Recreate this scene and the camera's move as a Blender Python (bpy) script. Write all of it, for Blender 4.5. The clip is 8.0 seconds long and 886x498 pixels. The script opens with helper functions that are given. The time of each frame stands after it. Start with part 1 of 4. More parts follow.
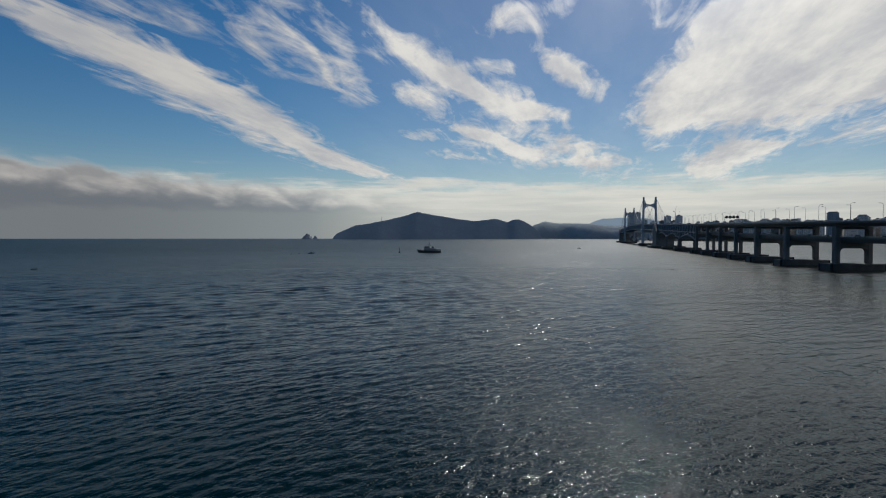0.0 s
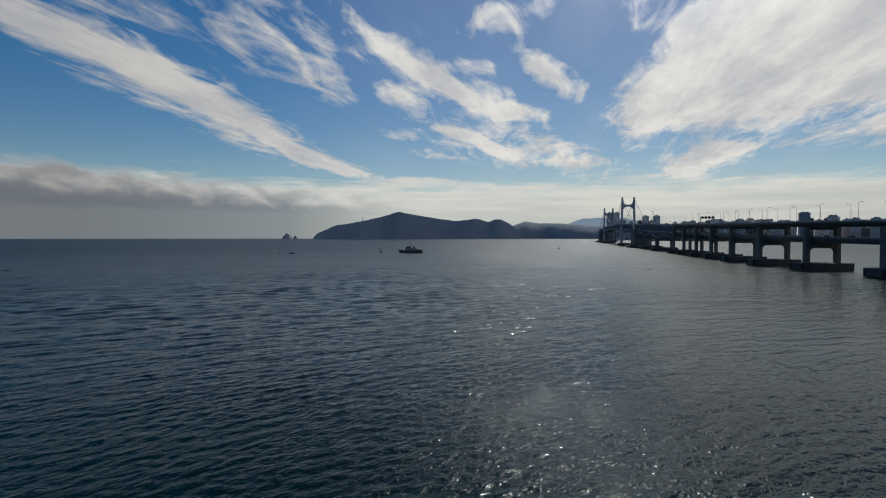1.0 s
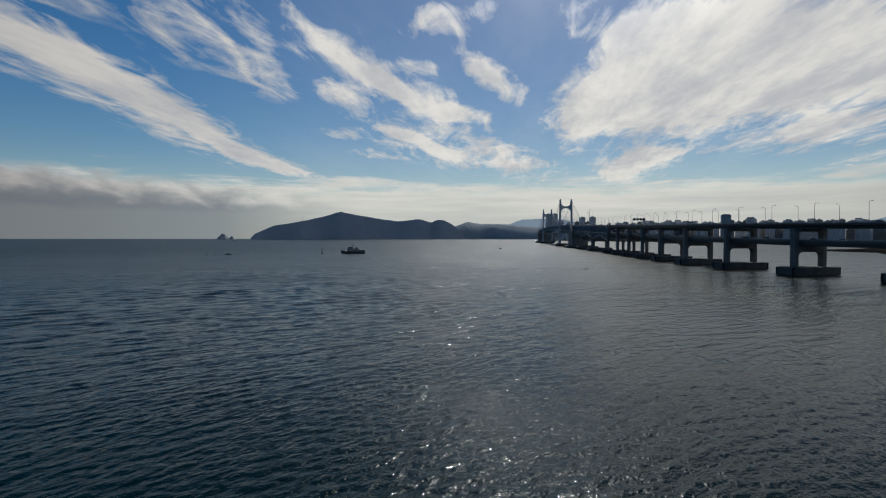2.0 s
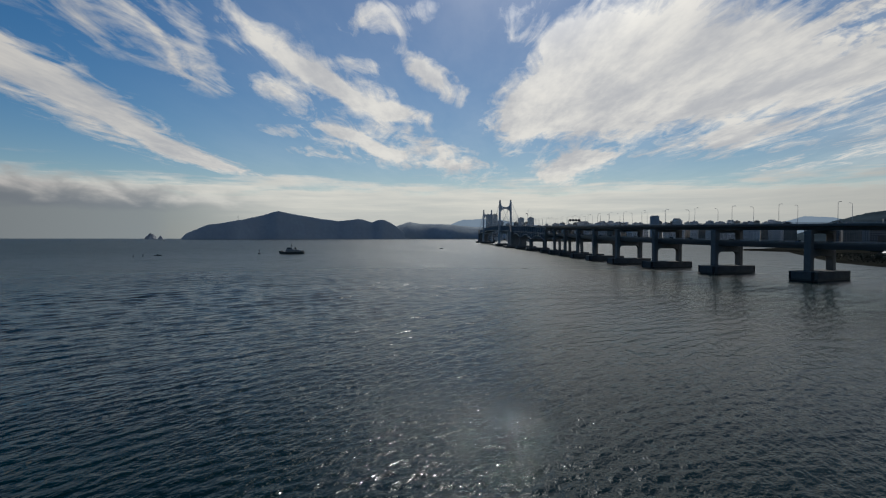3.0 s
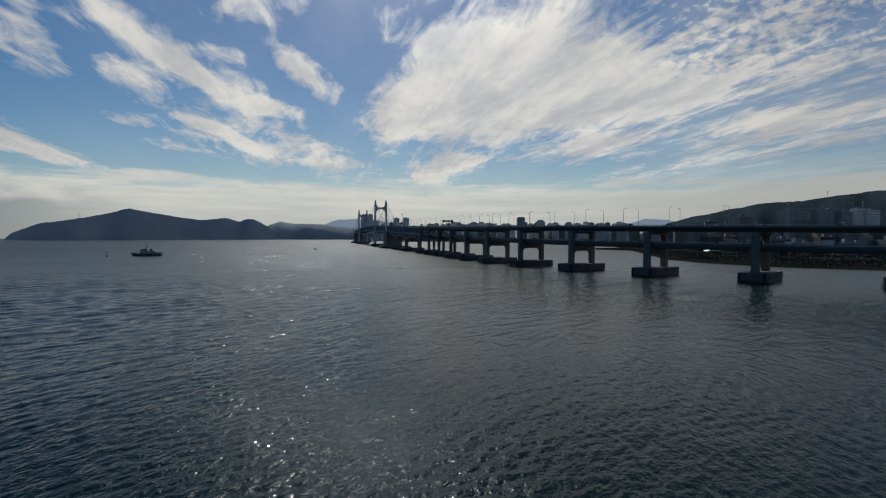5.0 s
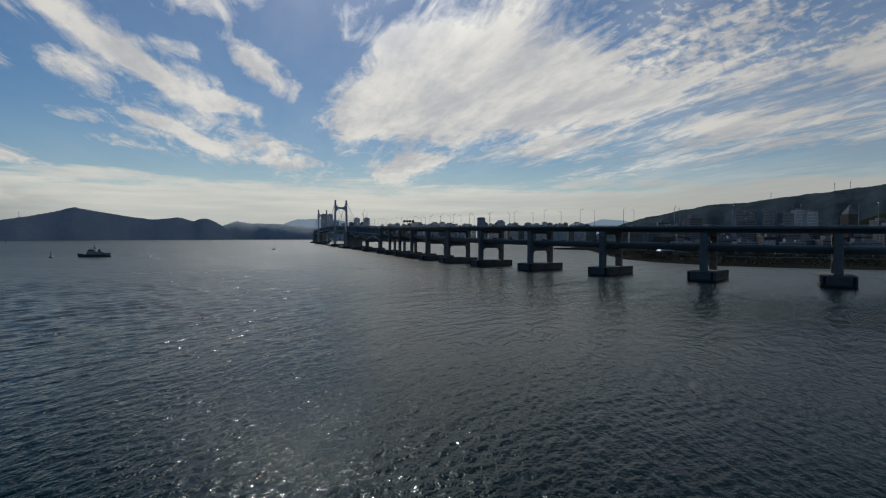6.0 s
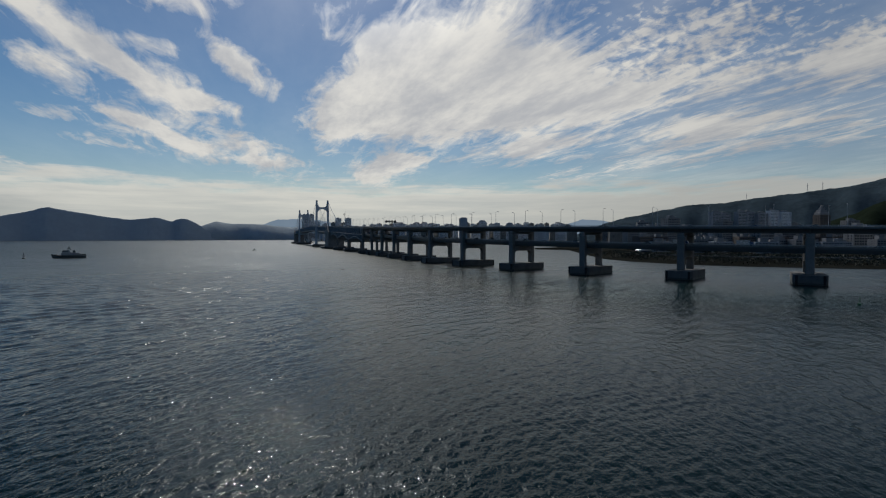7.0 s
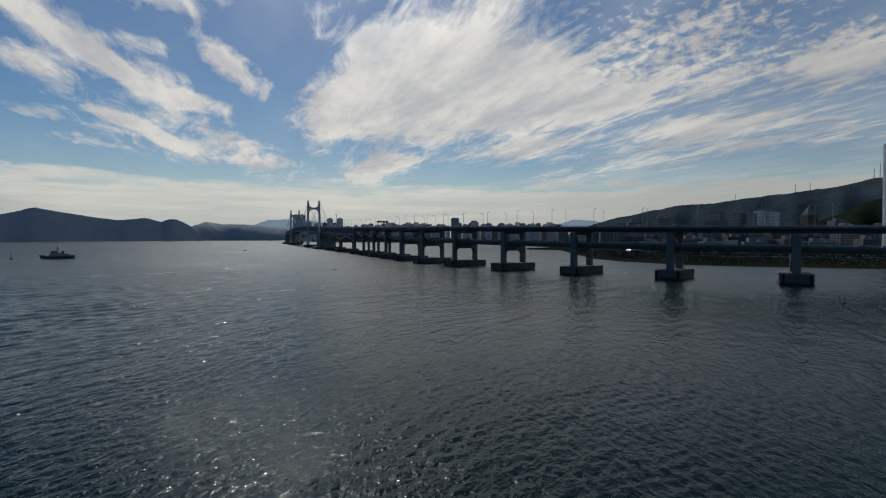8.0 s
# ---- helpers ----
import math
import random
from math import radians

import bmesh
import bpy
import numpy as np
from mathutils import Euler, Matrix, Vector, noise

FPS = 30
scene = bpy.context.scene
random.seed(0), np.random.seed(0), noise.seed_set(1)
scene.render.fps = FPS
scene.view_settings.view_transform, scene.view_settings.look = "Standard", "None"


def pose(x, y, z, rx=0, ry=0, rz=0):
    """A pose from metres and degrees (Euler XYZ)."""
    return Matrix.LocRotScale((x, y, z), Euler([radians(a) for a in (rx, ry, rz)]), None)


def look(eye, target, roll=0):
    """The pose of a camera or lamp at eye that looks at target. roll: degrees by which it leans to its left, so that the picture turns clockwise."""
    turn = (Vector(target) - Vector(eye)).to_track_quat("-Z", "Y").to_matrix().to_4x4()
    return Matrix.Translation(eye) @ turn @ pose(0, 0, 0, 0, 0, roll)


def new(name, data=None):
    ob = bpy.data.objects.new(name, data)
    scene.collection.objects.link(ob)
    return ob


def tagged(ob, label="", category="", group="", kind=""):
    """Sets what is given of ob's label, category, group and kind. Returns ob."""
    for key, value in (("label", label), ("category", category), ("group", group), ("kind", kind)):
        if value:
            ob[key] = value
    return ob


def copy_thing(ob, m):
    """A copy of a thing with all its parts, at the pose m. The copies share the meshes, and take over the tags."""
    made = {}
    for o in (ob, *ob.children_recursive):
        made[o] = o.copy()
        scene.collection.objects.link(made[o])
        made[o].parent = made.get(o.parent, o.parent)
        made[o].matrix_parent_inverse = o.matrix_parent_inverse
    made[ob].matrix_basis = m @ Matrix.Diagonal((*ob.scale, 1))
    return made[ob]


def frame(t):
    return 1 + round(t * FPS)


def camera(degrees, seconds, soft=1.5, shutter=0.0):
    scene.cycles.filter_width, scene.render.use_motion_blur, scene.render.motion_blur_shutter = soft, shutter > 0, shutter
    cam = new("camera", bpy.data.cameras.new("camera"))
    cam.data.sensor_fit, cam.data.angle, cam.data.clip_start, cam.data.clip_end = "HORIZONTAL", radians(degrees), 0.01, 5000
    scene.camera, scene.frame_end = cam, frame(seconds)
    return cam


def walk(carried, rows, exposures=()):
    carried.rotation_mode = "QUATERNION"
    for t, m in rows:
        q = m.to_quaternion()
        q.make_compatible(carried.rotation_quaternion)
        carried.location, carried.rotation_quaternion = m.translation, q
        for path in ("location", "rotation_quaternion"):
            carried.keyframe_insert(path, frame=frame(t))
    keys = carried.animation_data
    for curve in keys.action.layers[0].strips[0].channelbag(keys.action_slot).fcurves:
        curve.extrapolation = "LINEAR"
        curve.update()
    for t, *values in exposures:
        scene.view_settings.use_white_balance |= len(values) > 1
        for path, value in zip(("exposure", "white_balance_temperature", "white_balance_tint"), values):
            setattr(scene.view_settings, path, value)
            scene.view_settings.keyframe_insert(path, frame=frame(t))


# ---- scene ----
cam = camera(79.4, 8.0, soft=1.15)

# The drone drifts slowly backwards while it turns to the right.
walk(cam, [
    (0.0, pose(0.00, 0.00, 23.00, 88.62, 0.02, 0.00)),
    (0.5, pose(-0.19, -0.92, 23.20, 88.61, 0.02, -0.63)),
    (1.0, pose(-0.40, -1.82, 23.37, 88.60, 0.05, -2.02)),
    (1.5, pose(-0.62, -2.68, 23.53, 88.62, 0.03, -4.91)),
    (3.0, pose(-1.37, -5.11, 23.93, 88.64, -0.05, -14.47)),
    (3.5, pose(-1.64, -5.85, 24.02, 88.64, -0.05, -17.37)),
    (4.0, pose(-1.94, -6.57, 24.12, 88.65, -0.03, -20.51)),
    (4.5, pose(-2.25, -7.26, 24.18, 88.67, -0.06, -24.28)),
    (5.0, pose(-2.58, -7.91, 24.23, 88.67, -0.07, -27.77)),
    (6.5, pose(-3.63, -9.71, 24.30, 88.69, -0.04, -33.08)),
    (7.0, pose(-4.01, -10.25, 24.30, 88.70, 0.00, -33.88)),
    (7.5, pose(-4.42, -10.75, 24.27, 88.71, 0.03, -34.38)),
    (8.0, pose(-4.83, -11.24, 24.23, 88.73, 0.05, -34.76)),
], exposures=[(0.0, 0.03), (4.0, -0.04), (8.0, -0.10)])

# ---------------------------------------------------------------- light
SUN_AZ, SUN_EL = 22.0, 40.0

sun_lamp = bpy.data.lights.new("sun", "SUN")
sun_lamp.energy, sun_lamp.angle, sun_lamp.color = 2.0, radians(0.6), (1.0, 0.96, 0.89)
sun = new("sun", sun_lamp)
sun.matrix_world = look((0, 0, 0), (-math.sin(radians(SUN_AZ)) * math.cos(radians(SUN_EL)),
                                    -math.cos(radians(SUN_AZ)) * math.cos(radians(SUN_EL)), -math.sin(radians(SUN_EL))))
sun.location = (0, 0, 400)


class Net:
    """Short hand to lay nodes in a node tree."""

    def __init__(self, tree):
        self.tree = tree
        tree.nodes.clear()

    def node(self, kind, out=0, settings=None, **inputs):
        n = self.tree.nodes.new(kind)
        for key, value in (settings or {}).items():
            setattr(n, key, value)
        for key, value in inputs.items():
            self.feed(n.inputs[int(key[1:])] if key[0] == "_" and key[1:].isdigit() else n.inputs[key.replace("_", " ")], value)
        return n.outputs[out]

    def feed(self, socket, value):
        if isinstance(value, bpy.types.NodeSocket):
            self.tree.links.new(value, socket)
        elif isinstance(value, (tuple, list)) and len(value) == 3 and socket.type == "RGBA":
            socket.default_value = (*value, 1)
        else:
            socket.default_value = value

    def math(self, op, a, b=0.0, c=0.0, clamp=False):
        return self.node("ShaderNodeMath", settings={"operation": op, "use_clamp": clamp}, _0=a, _1=b, _2=c)

    def vec(self, op, a, b=(0, 0, 0), out=0):
        return self.node("ShaderNodeVectorMath", out, settings={"operation": op}, _0=a, _1=b)

    def ramp(self, x, lo, hi, a=0.0, b=1.0, smooth=True):
        return self.node("ShaderNodeMapRange", settings={"interpolation_type": "SMOOTHSTEP" if smooth else "LINEAR", "clamp": True},
                         Value=x, From_Min=lo, From_Max=hi, To_Min=a, To_Max=b)

    def noise(self, v, scale, detail=4.0, rough=0.55, warp=0.0, out=0):
        return self.node("ShaderNodeTexNoise", out, Vector=v, Scale=scale, Detail=detail, Roughness=rough, Distortion=warp)

    def mapped(self, v, loc=(0, 0, 0), turn=0.0, scale=(1, 1, 1), kind="POINT"):
        return self.node("ShaderNodeMapping", settings={"vector_type": kind}, Vector=v, Location=loc, Rotation=(0, 0, radians(turn)), Scale=scale)

    def mix(self, f, a, b):
        n = self.tree.nodes.new("ShaderNodeMix")
        n.data_type = "RGBA"
        self.feed(n.inputs[0], f), self.feed(n.inputs[6], a), self.feed(n.inputs[7], b)
        return n.outputs[2]

    def xyz(self, x, y, z=0.0):
        return self.node("ShaderNodeCombineXYZ", _0=x, _1=y, _2=z)


def make_sky():
    """Blue sky with high streaked clouds, a low grey bank over the open sea and a pale haze over the land."""
    world = bpy.data.worlds.new("sky")
    scene.world = world
    world.use_nodes = True
    n = Net(world.node_tree)
    sky = n.node("ShaderNodeTexSky", settings={"sky_type": "NISHITA", "sun_disc": False, "sun_elevation": radians(SUN_EL),
                                               "sun_rotation": radians(SUN_AZ), "air_density": 1.0, "dust_density": 0.25, "ozone_density": 1.6})
    way = n.node("ShaderNodeTexCoord", 0)
    split = n.tree.nodes.new("ShaderNodeSeparateXYZ")
    n.feed(split.inputs[0], way)
    x, y, z = split.outputs
    az = n.math("MULTIPLY", n.math("ARCTAN2", x, y), 180 / math.pi)
    el = n.math("MULTIPLY", n.math("ARCSINE", z), 180 / math.pi)
    # the flat layer of high cloud, seen in perspective; its streaks run towards azimuth 16
    far = n.math("ADD", n.math("MAXIMUM", z, 0.0), 0.06)
    flat = n.xyz(n.math("DIVIDE", x, far), n.math("DIVIDE", y, far))
    along = n.mapped(flat, turn=16)
    streak = n.mapped(along, scale=(1.0, 0.30, 1))
    puffs = n.mapped(along, scale=(1.0, 0.62, 1))
    # the outlines are torn by noise
    torn_a = n.math("SUBTRACT", n.noise(streak, 3.4, 6, 0.62, 0.5), 0.5)
    torn_b = n.math("SUBTRACT", n.noise(n.mapped(streak, loc=(7, 3, 1)), 3.2, 6, 0.62, 0.5), 0.5)
    near = n.ramp(el, 2, 22, 0.22, 1.0, False)
    place = n.xyz(n.math("MULTIPLY_ADD", n.math("MULTIPLY", torn_a, near), 4.4, az), n.math("MULTIPLY_ADD", n.math("MULTIPLY", torn_b, near), 2.8, el))
    cover = [0.0]

    def patch(a, e, long, wide, turn, weight):
        r = n.vec("LENGTH", n.mapped(place, (a, e, 0), turn, (long * 1.4, wide * 1.5, 1), "TEXTURE"), out=1)
        cover[0] = n.math("ADD", cover[0], n.ramp(r, 1.2, 0.15, 0.0, weight))

    # the long streak over the sea
    patch(-37.5, 18.3, 5.6, 1.7, -17, 1.00)
    patch(-30.4, 16.2, 6.7, 2.1, -18, 1.05)
    patch(-23.2, 13.4, 7.1, 2.3, -23, 1.05)
    patch(-16.7, 10.6, 6.1, 1.8, -28, 1.00)
    patch(-11.6, 8.2, 4.6, 0.8, -21, 0.90)
    patch(-7.5, 6.6, 4.2, 0.5, -14, 0.70)
    patch(-29.2, 20.3, 5.0, 1.3, -9, 0.62)
    patch(-21.1, 19.5, 4.5, 2.2, -35, 0.35)
    # torn wisps over the island
    patch(-16.6, 19.8, 3.4, 1.0, -62, 0.52)
    patch(-13.4, 17.9, 3.6, 1.0, -50, 0.54)
    patch(-10.2, 16.2, 3.4, 1.2, -32, 0.72)
    patch(-11.5, 20.4, 2.8, 1.0, -55, 0.52)
    patch(-19.6, 18.6, 2.5, 0.8, -50, 0.42)
    patch(-7.2, 20.7, 4.2, 1.3, -42, 0.62)
    patch(-2.8, 18.4, 4.6, 1.3, -38, 0.84)
    patch(1.8, 15.8, 4.2, 1.2, -32, 0.92)
    patch(6.8, 13.8, 4.3, 1.3, -18, 1.10)
    patch(10.4, 12.7, 2.8, 0.9, -10, 0.75)
    patch(-3.0, 14.8, 2.8, 0.9, -12, 0.90)
    patch(-2.6, 10.6, 2.0, 0.35, -10, 0.95)
    patch(2.6, 11.3, 3.8, 0.7, -14, 0.70)
    patch(6.0, 9.9, 3.8, 0.75, -18, 0.76)
    patch(9.2, 8.4, 3.2, 0.7, -14, 0.82)
    patch(8.2, 11.2, 2.5, 0.5, -8, 0.55)
    patch(0.8, 8.6, 2.6, 0.35, -6, 0.60)
    patch(13.6, 9.2, 3.6, 0.9, -4, 0.98)
    patch(14.6, 7.6, 2.2, 0.5, -4, 0.60)
    patch(17.3, 6.9, 3.4, 1.2, -6, 0.85)
    patch(-8.6, 7.3, 4.6, 0.7, -15, 0.45)
    patch(2.0, 15.0, 10.0, 4.5, -30, 0.36)
    patch(-14.0, 18.5, 7.0, 3.5, -42, 0.34)
    patch(9.0, 9.5, 9.0, 2.2, -8, 0.36)
    # two small bright clouds above them
    patch(8.6, 21.8, 5.0, 1.2, 7, 1.05)
    patch(10.4, 20.4, 2.4, 0.6, -14, 0.45)
    patch(11.4, 17.6, 2.2, 1.0, -36, 0.90)
    patch(14.2, 16.0, 2.9, 1.3, -36, 1.20)
    patch(5.2, 17.2, 3.2, 0.6, -8, 0.70)
    # the great sheet over the bridge
    patch(37.4, 15.2, 12.0, 4.7, -5, 1.7)
    patch(27.2, 12.4, 7.2, 2.9, -1, 1.15)
    patch(24.4, 13.6, 5.0, 2.0, 24, 1.00)
    patch(29.5, 17.6, 5.2, 3.2, 16, 1.10)
    patch(22.4, 10.2, 2.0, 1.0, 50, 0.75)
    patch(25.0, 20.9, 6.4, 1.7, -9, 0.80)
    patch(27.8, 7.3, 3.2, 1.4, 4, 1.65)
    patch(31.4, 8.2, 2.8, 0.6, 3, 1.05)
    patch(25.9, 5.9, 2.6, 0.8, -24, 0.80)
    # bands over the town
    patch(57.5, 18.7, 13.6, 3.2, 11, 1.00)
    patch(61.0, 14.4, 18.4, 2.2, 5, 0.95)
    patch(74.2, 14.3, 5.5, 2.7, 1, 0.90)
    patch(43.5, 9.1, 6.4, 1.2, 7, 0.95)
    patch(55.4, 7.7, 7.7, 1.2, 5, 0.90)
    patch(57.0, 9.8, 7.0, 0.9, 3, 0.55)
    patch(69.9, 8.9, 8.4, 1.3, 1, 0.90)
    patch(47.1, 6.1, 2.9, 0.8, -1, 0.70)
    patch(63.4, 10.8, 8.9, 1.1, 3, 0.85)
    patch(45.3, 20.6, 6.7, 3.3, 14, 0.42)
    patch(60.0, 11.0, 14.0, 3.5, 4, 0.30)
    # the sheet goes on over the bay, up towards the sun
    patch(37, 23.5, 9, 3.6, -5, 0.85)
    patch(22, 34, 9, 7, 0, 1.6)
    patch(20, 44, 12, 11, 0, 1.6)
    # elsewhere unseen broken cloud is added, thicker behind the camera to whiten the fill light
    outside = n.math("MAXIMUM", n.ramp(el, 24, 34), n.ramp(n.math("ABSOLUTE", n.math("SUBTRACT", az, 18)), 62, 80))
    broken = n.ramp(n.noise(streak, 0.9, 3, 0.55), 0.45, 0.75, 0.0, n.ramp(n.math("ABSOLUTE", n.math("SUBTRACT", az, 18)), 85, 120, 0.07, 0.45))
    cover[0] = n.math("ADD", cover[0], n.math("MULTIPLY", outside, broken))
    fine = n.math("ADD", n.math("MULTIPLY", n.noise(streak, 8.0, 6, 0.66, 0.7), 0.5), n.math("MULTIPLY", n.noise(puffs, 11.0, 5, 0.62, 0.5), 0.5))
    dapple = n.noise(n.mapped(n.xyz(az, el), turn=-12, scale=(0.85, 1.5, 1)), 1.0, 3, 0.55, 0.3)
    right = n.math("MULTIPLY", n.ramp(az, 43, 54), n.ramp(el, 12, 16.5))
    grain = n.mix(n.math("MULTIPLY", right, 0.75), fine, dapple)
    # cover and texture together give the cloud: solid hearts, fibrous soft edges
    fibre = n.math("SUBTRACT", n.noise(n.mapped(streak, loc=(2, 5, 0)), 6.2, 8, 0.60, 0.9), 0.5)
    texture = n.math("ADD", n.math("MULTIPLY", fibre, 3.3), n.math("MULTIPLY", n.math("SUBTRACT", grain, 0.5), n.ramp(right, 0.0, 1.0, 1.7, 3.6, False)))
    reach = n.math("MULTIPLY", n.ramp(cover[0], 0.0, 0.45), n.ramp(cover[0], 1.1, 1.9, 1.0, n.ramp(right, 0.0, 1.0, 0.35, 0.9, False)))
    heavy = n.ramp(cover[0], 0.9, 1.6, 0.74, 1.0)
    density = n.ramp(n.math("MULTIPLY_ADD", texture, reach, n.math("MULTIPLY", cover[0], heavy)), 0.16, 1.25, 0.0, 0.96, False)
    # the pale haze on the horizon, and the grey bank out to sea
    bank_noise = n.math("SUBTRACT", n.noise(n.xyz(n.math("MULTIPLY", az, 0.09), n.math("MULTIPLY", el, 0.62)), 1.5, 6, 0.6, 0.3), 0.5)
    el_bank = n.math("MULTIPLY_ADD", bank_noise, 4.5, el)
    sea_top = n.ramp(az, -40, -8, 6.9, 4.4, False)
    lump = n.math("SUBTRACT", n.noise(n.xyz(n.math("MULTIPLY", az, 0.16), n.math("MULTIPLY_ADD", az, 0.035, n.math("MULTIPLY", el, 0.36))), 1.7, 4, 0.52, 0.2), 0.5)
    el_sea = n.math("MULTIPLY_ADD", lump, 2.6, el)
    bank = n.math("MULTIPLY", n.ramp(n.math("SUBTRACT", el_sea, sea_top), 0.6, -0.9), n.ramp(az, 1, -15))
    layers = n.noise(n.xyz(n.math("MULTIPLY", az, 0.05), n.math("MULTIPLY", el, 0.75)), 1.3, 5, 0.6, 0.3)
    pale = n.ramp(n.math("MULTIPLY_ADD", n.math("SUBTRACT", layers, 0.5), 5.0, el_bank), 6.4, 4.2, 0.0, 0.94)
    pale_col = n.mix(n.ramp(n.math("MULTIPLY_ADD", n.math("SUBTRACT", layers, 0.5), 11.0, el), 0.5, 6.5), (0.52, 0.54, 0.525), (0.74, 0.725, 0.66))
    pale_col = n.mix(n.ramp(az, 32, 60, 0.0, 0.85), pale_col, (0.41, 0.415, 0.40))
    rim = n.math("SUBTRACT", n.math("MULTIPLY_ADD", lump, 2.2, el), n.math("MULTIPLY", sea_top, 0.62))
    bank_col = n.mix(n.ramp(n.math("MULTIPLY_ADD", lump, 1.6, el), 2.2, 3.1), (0.176, 0.196, 0.208), (0.150, 0.168, 0.190))
    bank_col = n.mix(n.ramp(rim, -0.4, 1.2), bank_col, n.mix(n.ramp(lump, -0.12, 0.2), (0.275, 0.278, 0.285), (0.42, 0.405, 0.395)))
    bank_col = n.vec("MULTIPLY", bank_col, n.node("ShaderNodeCombineXYZ", _0=n.ramp(az, -36, -6, 1.0, 1.5), _1=n.ramp(az, -36, -6, 1.0, 1.53), _2=n.ramp(az, -36, -6, 1.0, 1.5)))
    shade = n.ramp(n.math("ADD", n.math("MULTIPLY", n.noise(streak, 2.6, 5, 0.62), 0.78), n.math("MULTIPLY", grain, 0.22)), 0.36, 0.64)
    white = n.mix(shade, (0.50, 0.51, 0.53), (0.80, 0.78, 0.73))
    white = n.mix(n.ramp(az, -34, 6), n.mix(shade, (0.40, 0.41, 0.43), (0.58, 0.56, 0.53)), white)
    white = n.mix(n.ramp(az, 46, 70, 0.0, 0.75), white, n.mix(shade, (0.36, 0.37, 0.39), (0.56, 0.55, 0.52)))
    # a thin veil of ice cloud towards the sun
    veil = n.math("MULTIPLY", n.math("ADD", n.ramp(az, -24, 8, 0.0, 0.12), n.ramp(az, 42, 58, 0.0, 0.30)), n.ramp(n.noise(streak, 1.2, 2, 0.5), 0.25, 0.7, 0.5, 1.0))
    density = n.math("MAXIMUM", density, veil)
    density = n.math("MINIMUM", density, 0.98)
    all_cloud = n.math("MAXIMUM", n.math("MAXIMUM", density, pale), bank)
    tint = n.mix(n.math("MULTIPLY", pale, n.ramp(el, 9, 5)), white, pale_col)
    tint = n.mix(bank, tint, bank_col)
    sky = n.node("ShaderNodeHueSaturation", Color=sky, Saturation=1.46, Hue=0.502)
    blue = n.node("ShaderNodeBackground", Color=sky, Strength=0.053)
    # cloud close round the sun is far brighter than the rest
    toward = (math.sin(radians(SUN_AZ)) * math.cos(radians(SUN_EL)), math.cos(radians(SUN_AZ)) * math.cos(radians(SUN_EL)), math.sin(radians(SUN_EL)))
    apart = n.math("MULTIPLY", n.math("ARCCOSINE", n.vec("DOT_PRODUCT", way, toward, 1)), 180 / math.pi / 11.0)
    aureole = n.math("MULTIPLY_ADD", n.math("EXPONENT", n.math("MULTIPLY", n.math("MULTIPLY", apart, apart), -1.0)), 9.0, 1.0)
    cloud = n.node("ShaderNodeBackground", Color=tint, Strength=n.math("MULTIPLY", aureole, 0.95))
    n.feed(n.tree.nodes.new("ShaderNodeOutputWorld").inputs[0], n.node("ShaderNodeMixShader", _0=all_cloud, _1=blue, _2=cloud))


make_sky()


# ---------------------------------------------------------------- materials
def material(name, base, rough=0.8, metal=0.0, spread=0.25, grain=1.0, stain=0.06, bump=0.15, alt=None, ior=1.5, sheen=0.5):
    """A weathered surface: base colour varied at two scales, with fine relief. grain and stain: noise scales per metre."""
    m = bpy.data.materials.new(name)
    m.use_nodes = True
    n = Net(m.node_tree)
    at = n.node("ShaderNodeTexCoord", 3)
    big, small = n.noise(at, stain, 4, 0.6), n.noise(at, grain, 5, 0.65)
    lone = n.node("ShaderNodeObjectInfo", 5)
    f = n.math("ADD", n.math("MULTIPLY", big, 0.6), n.math("MULTIPLY", small, 0.4))
    f = n.ramp(n.math("MULTIPLY_ADD", n.math("SUBTRACT", lone, 0.5), 0.12, f), 0.32, 0.68)
    dark = tuple(c * (1 - spread) for c in base)
    col = n.mix(f, dark, alt or tuple(min(1, c * (1 + spread * 0.6)) for c in base))
    relief = n.node("ShaderNodeBump", Strength=bump, Distance=0.05, Height=small)
    s = n.node("ShaderNodeBsdfPrincipled", Base_Color=col, Roughness=n.ramp(small, 0.3, 0.7, max(0.05, rough - 0.1), min(1, rough + 0.1)), Metallic=metal, IOR=ior, Specular_IOR_Level=sheen, Normal=relief)
    n.feed(n.tree.nodes.new("ShaderNodeOutputMaterial").inputs[0], s)
    return m


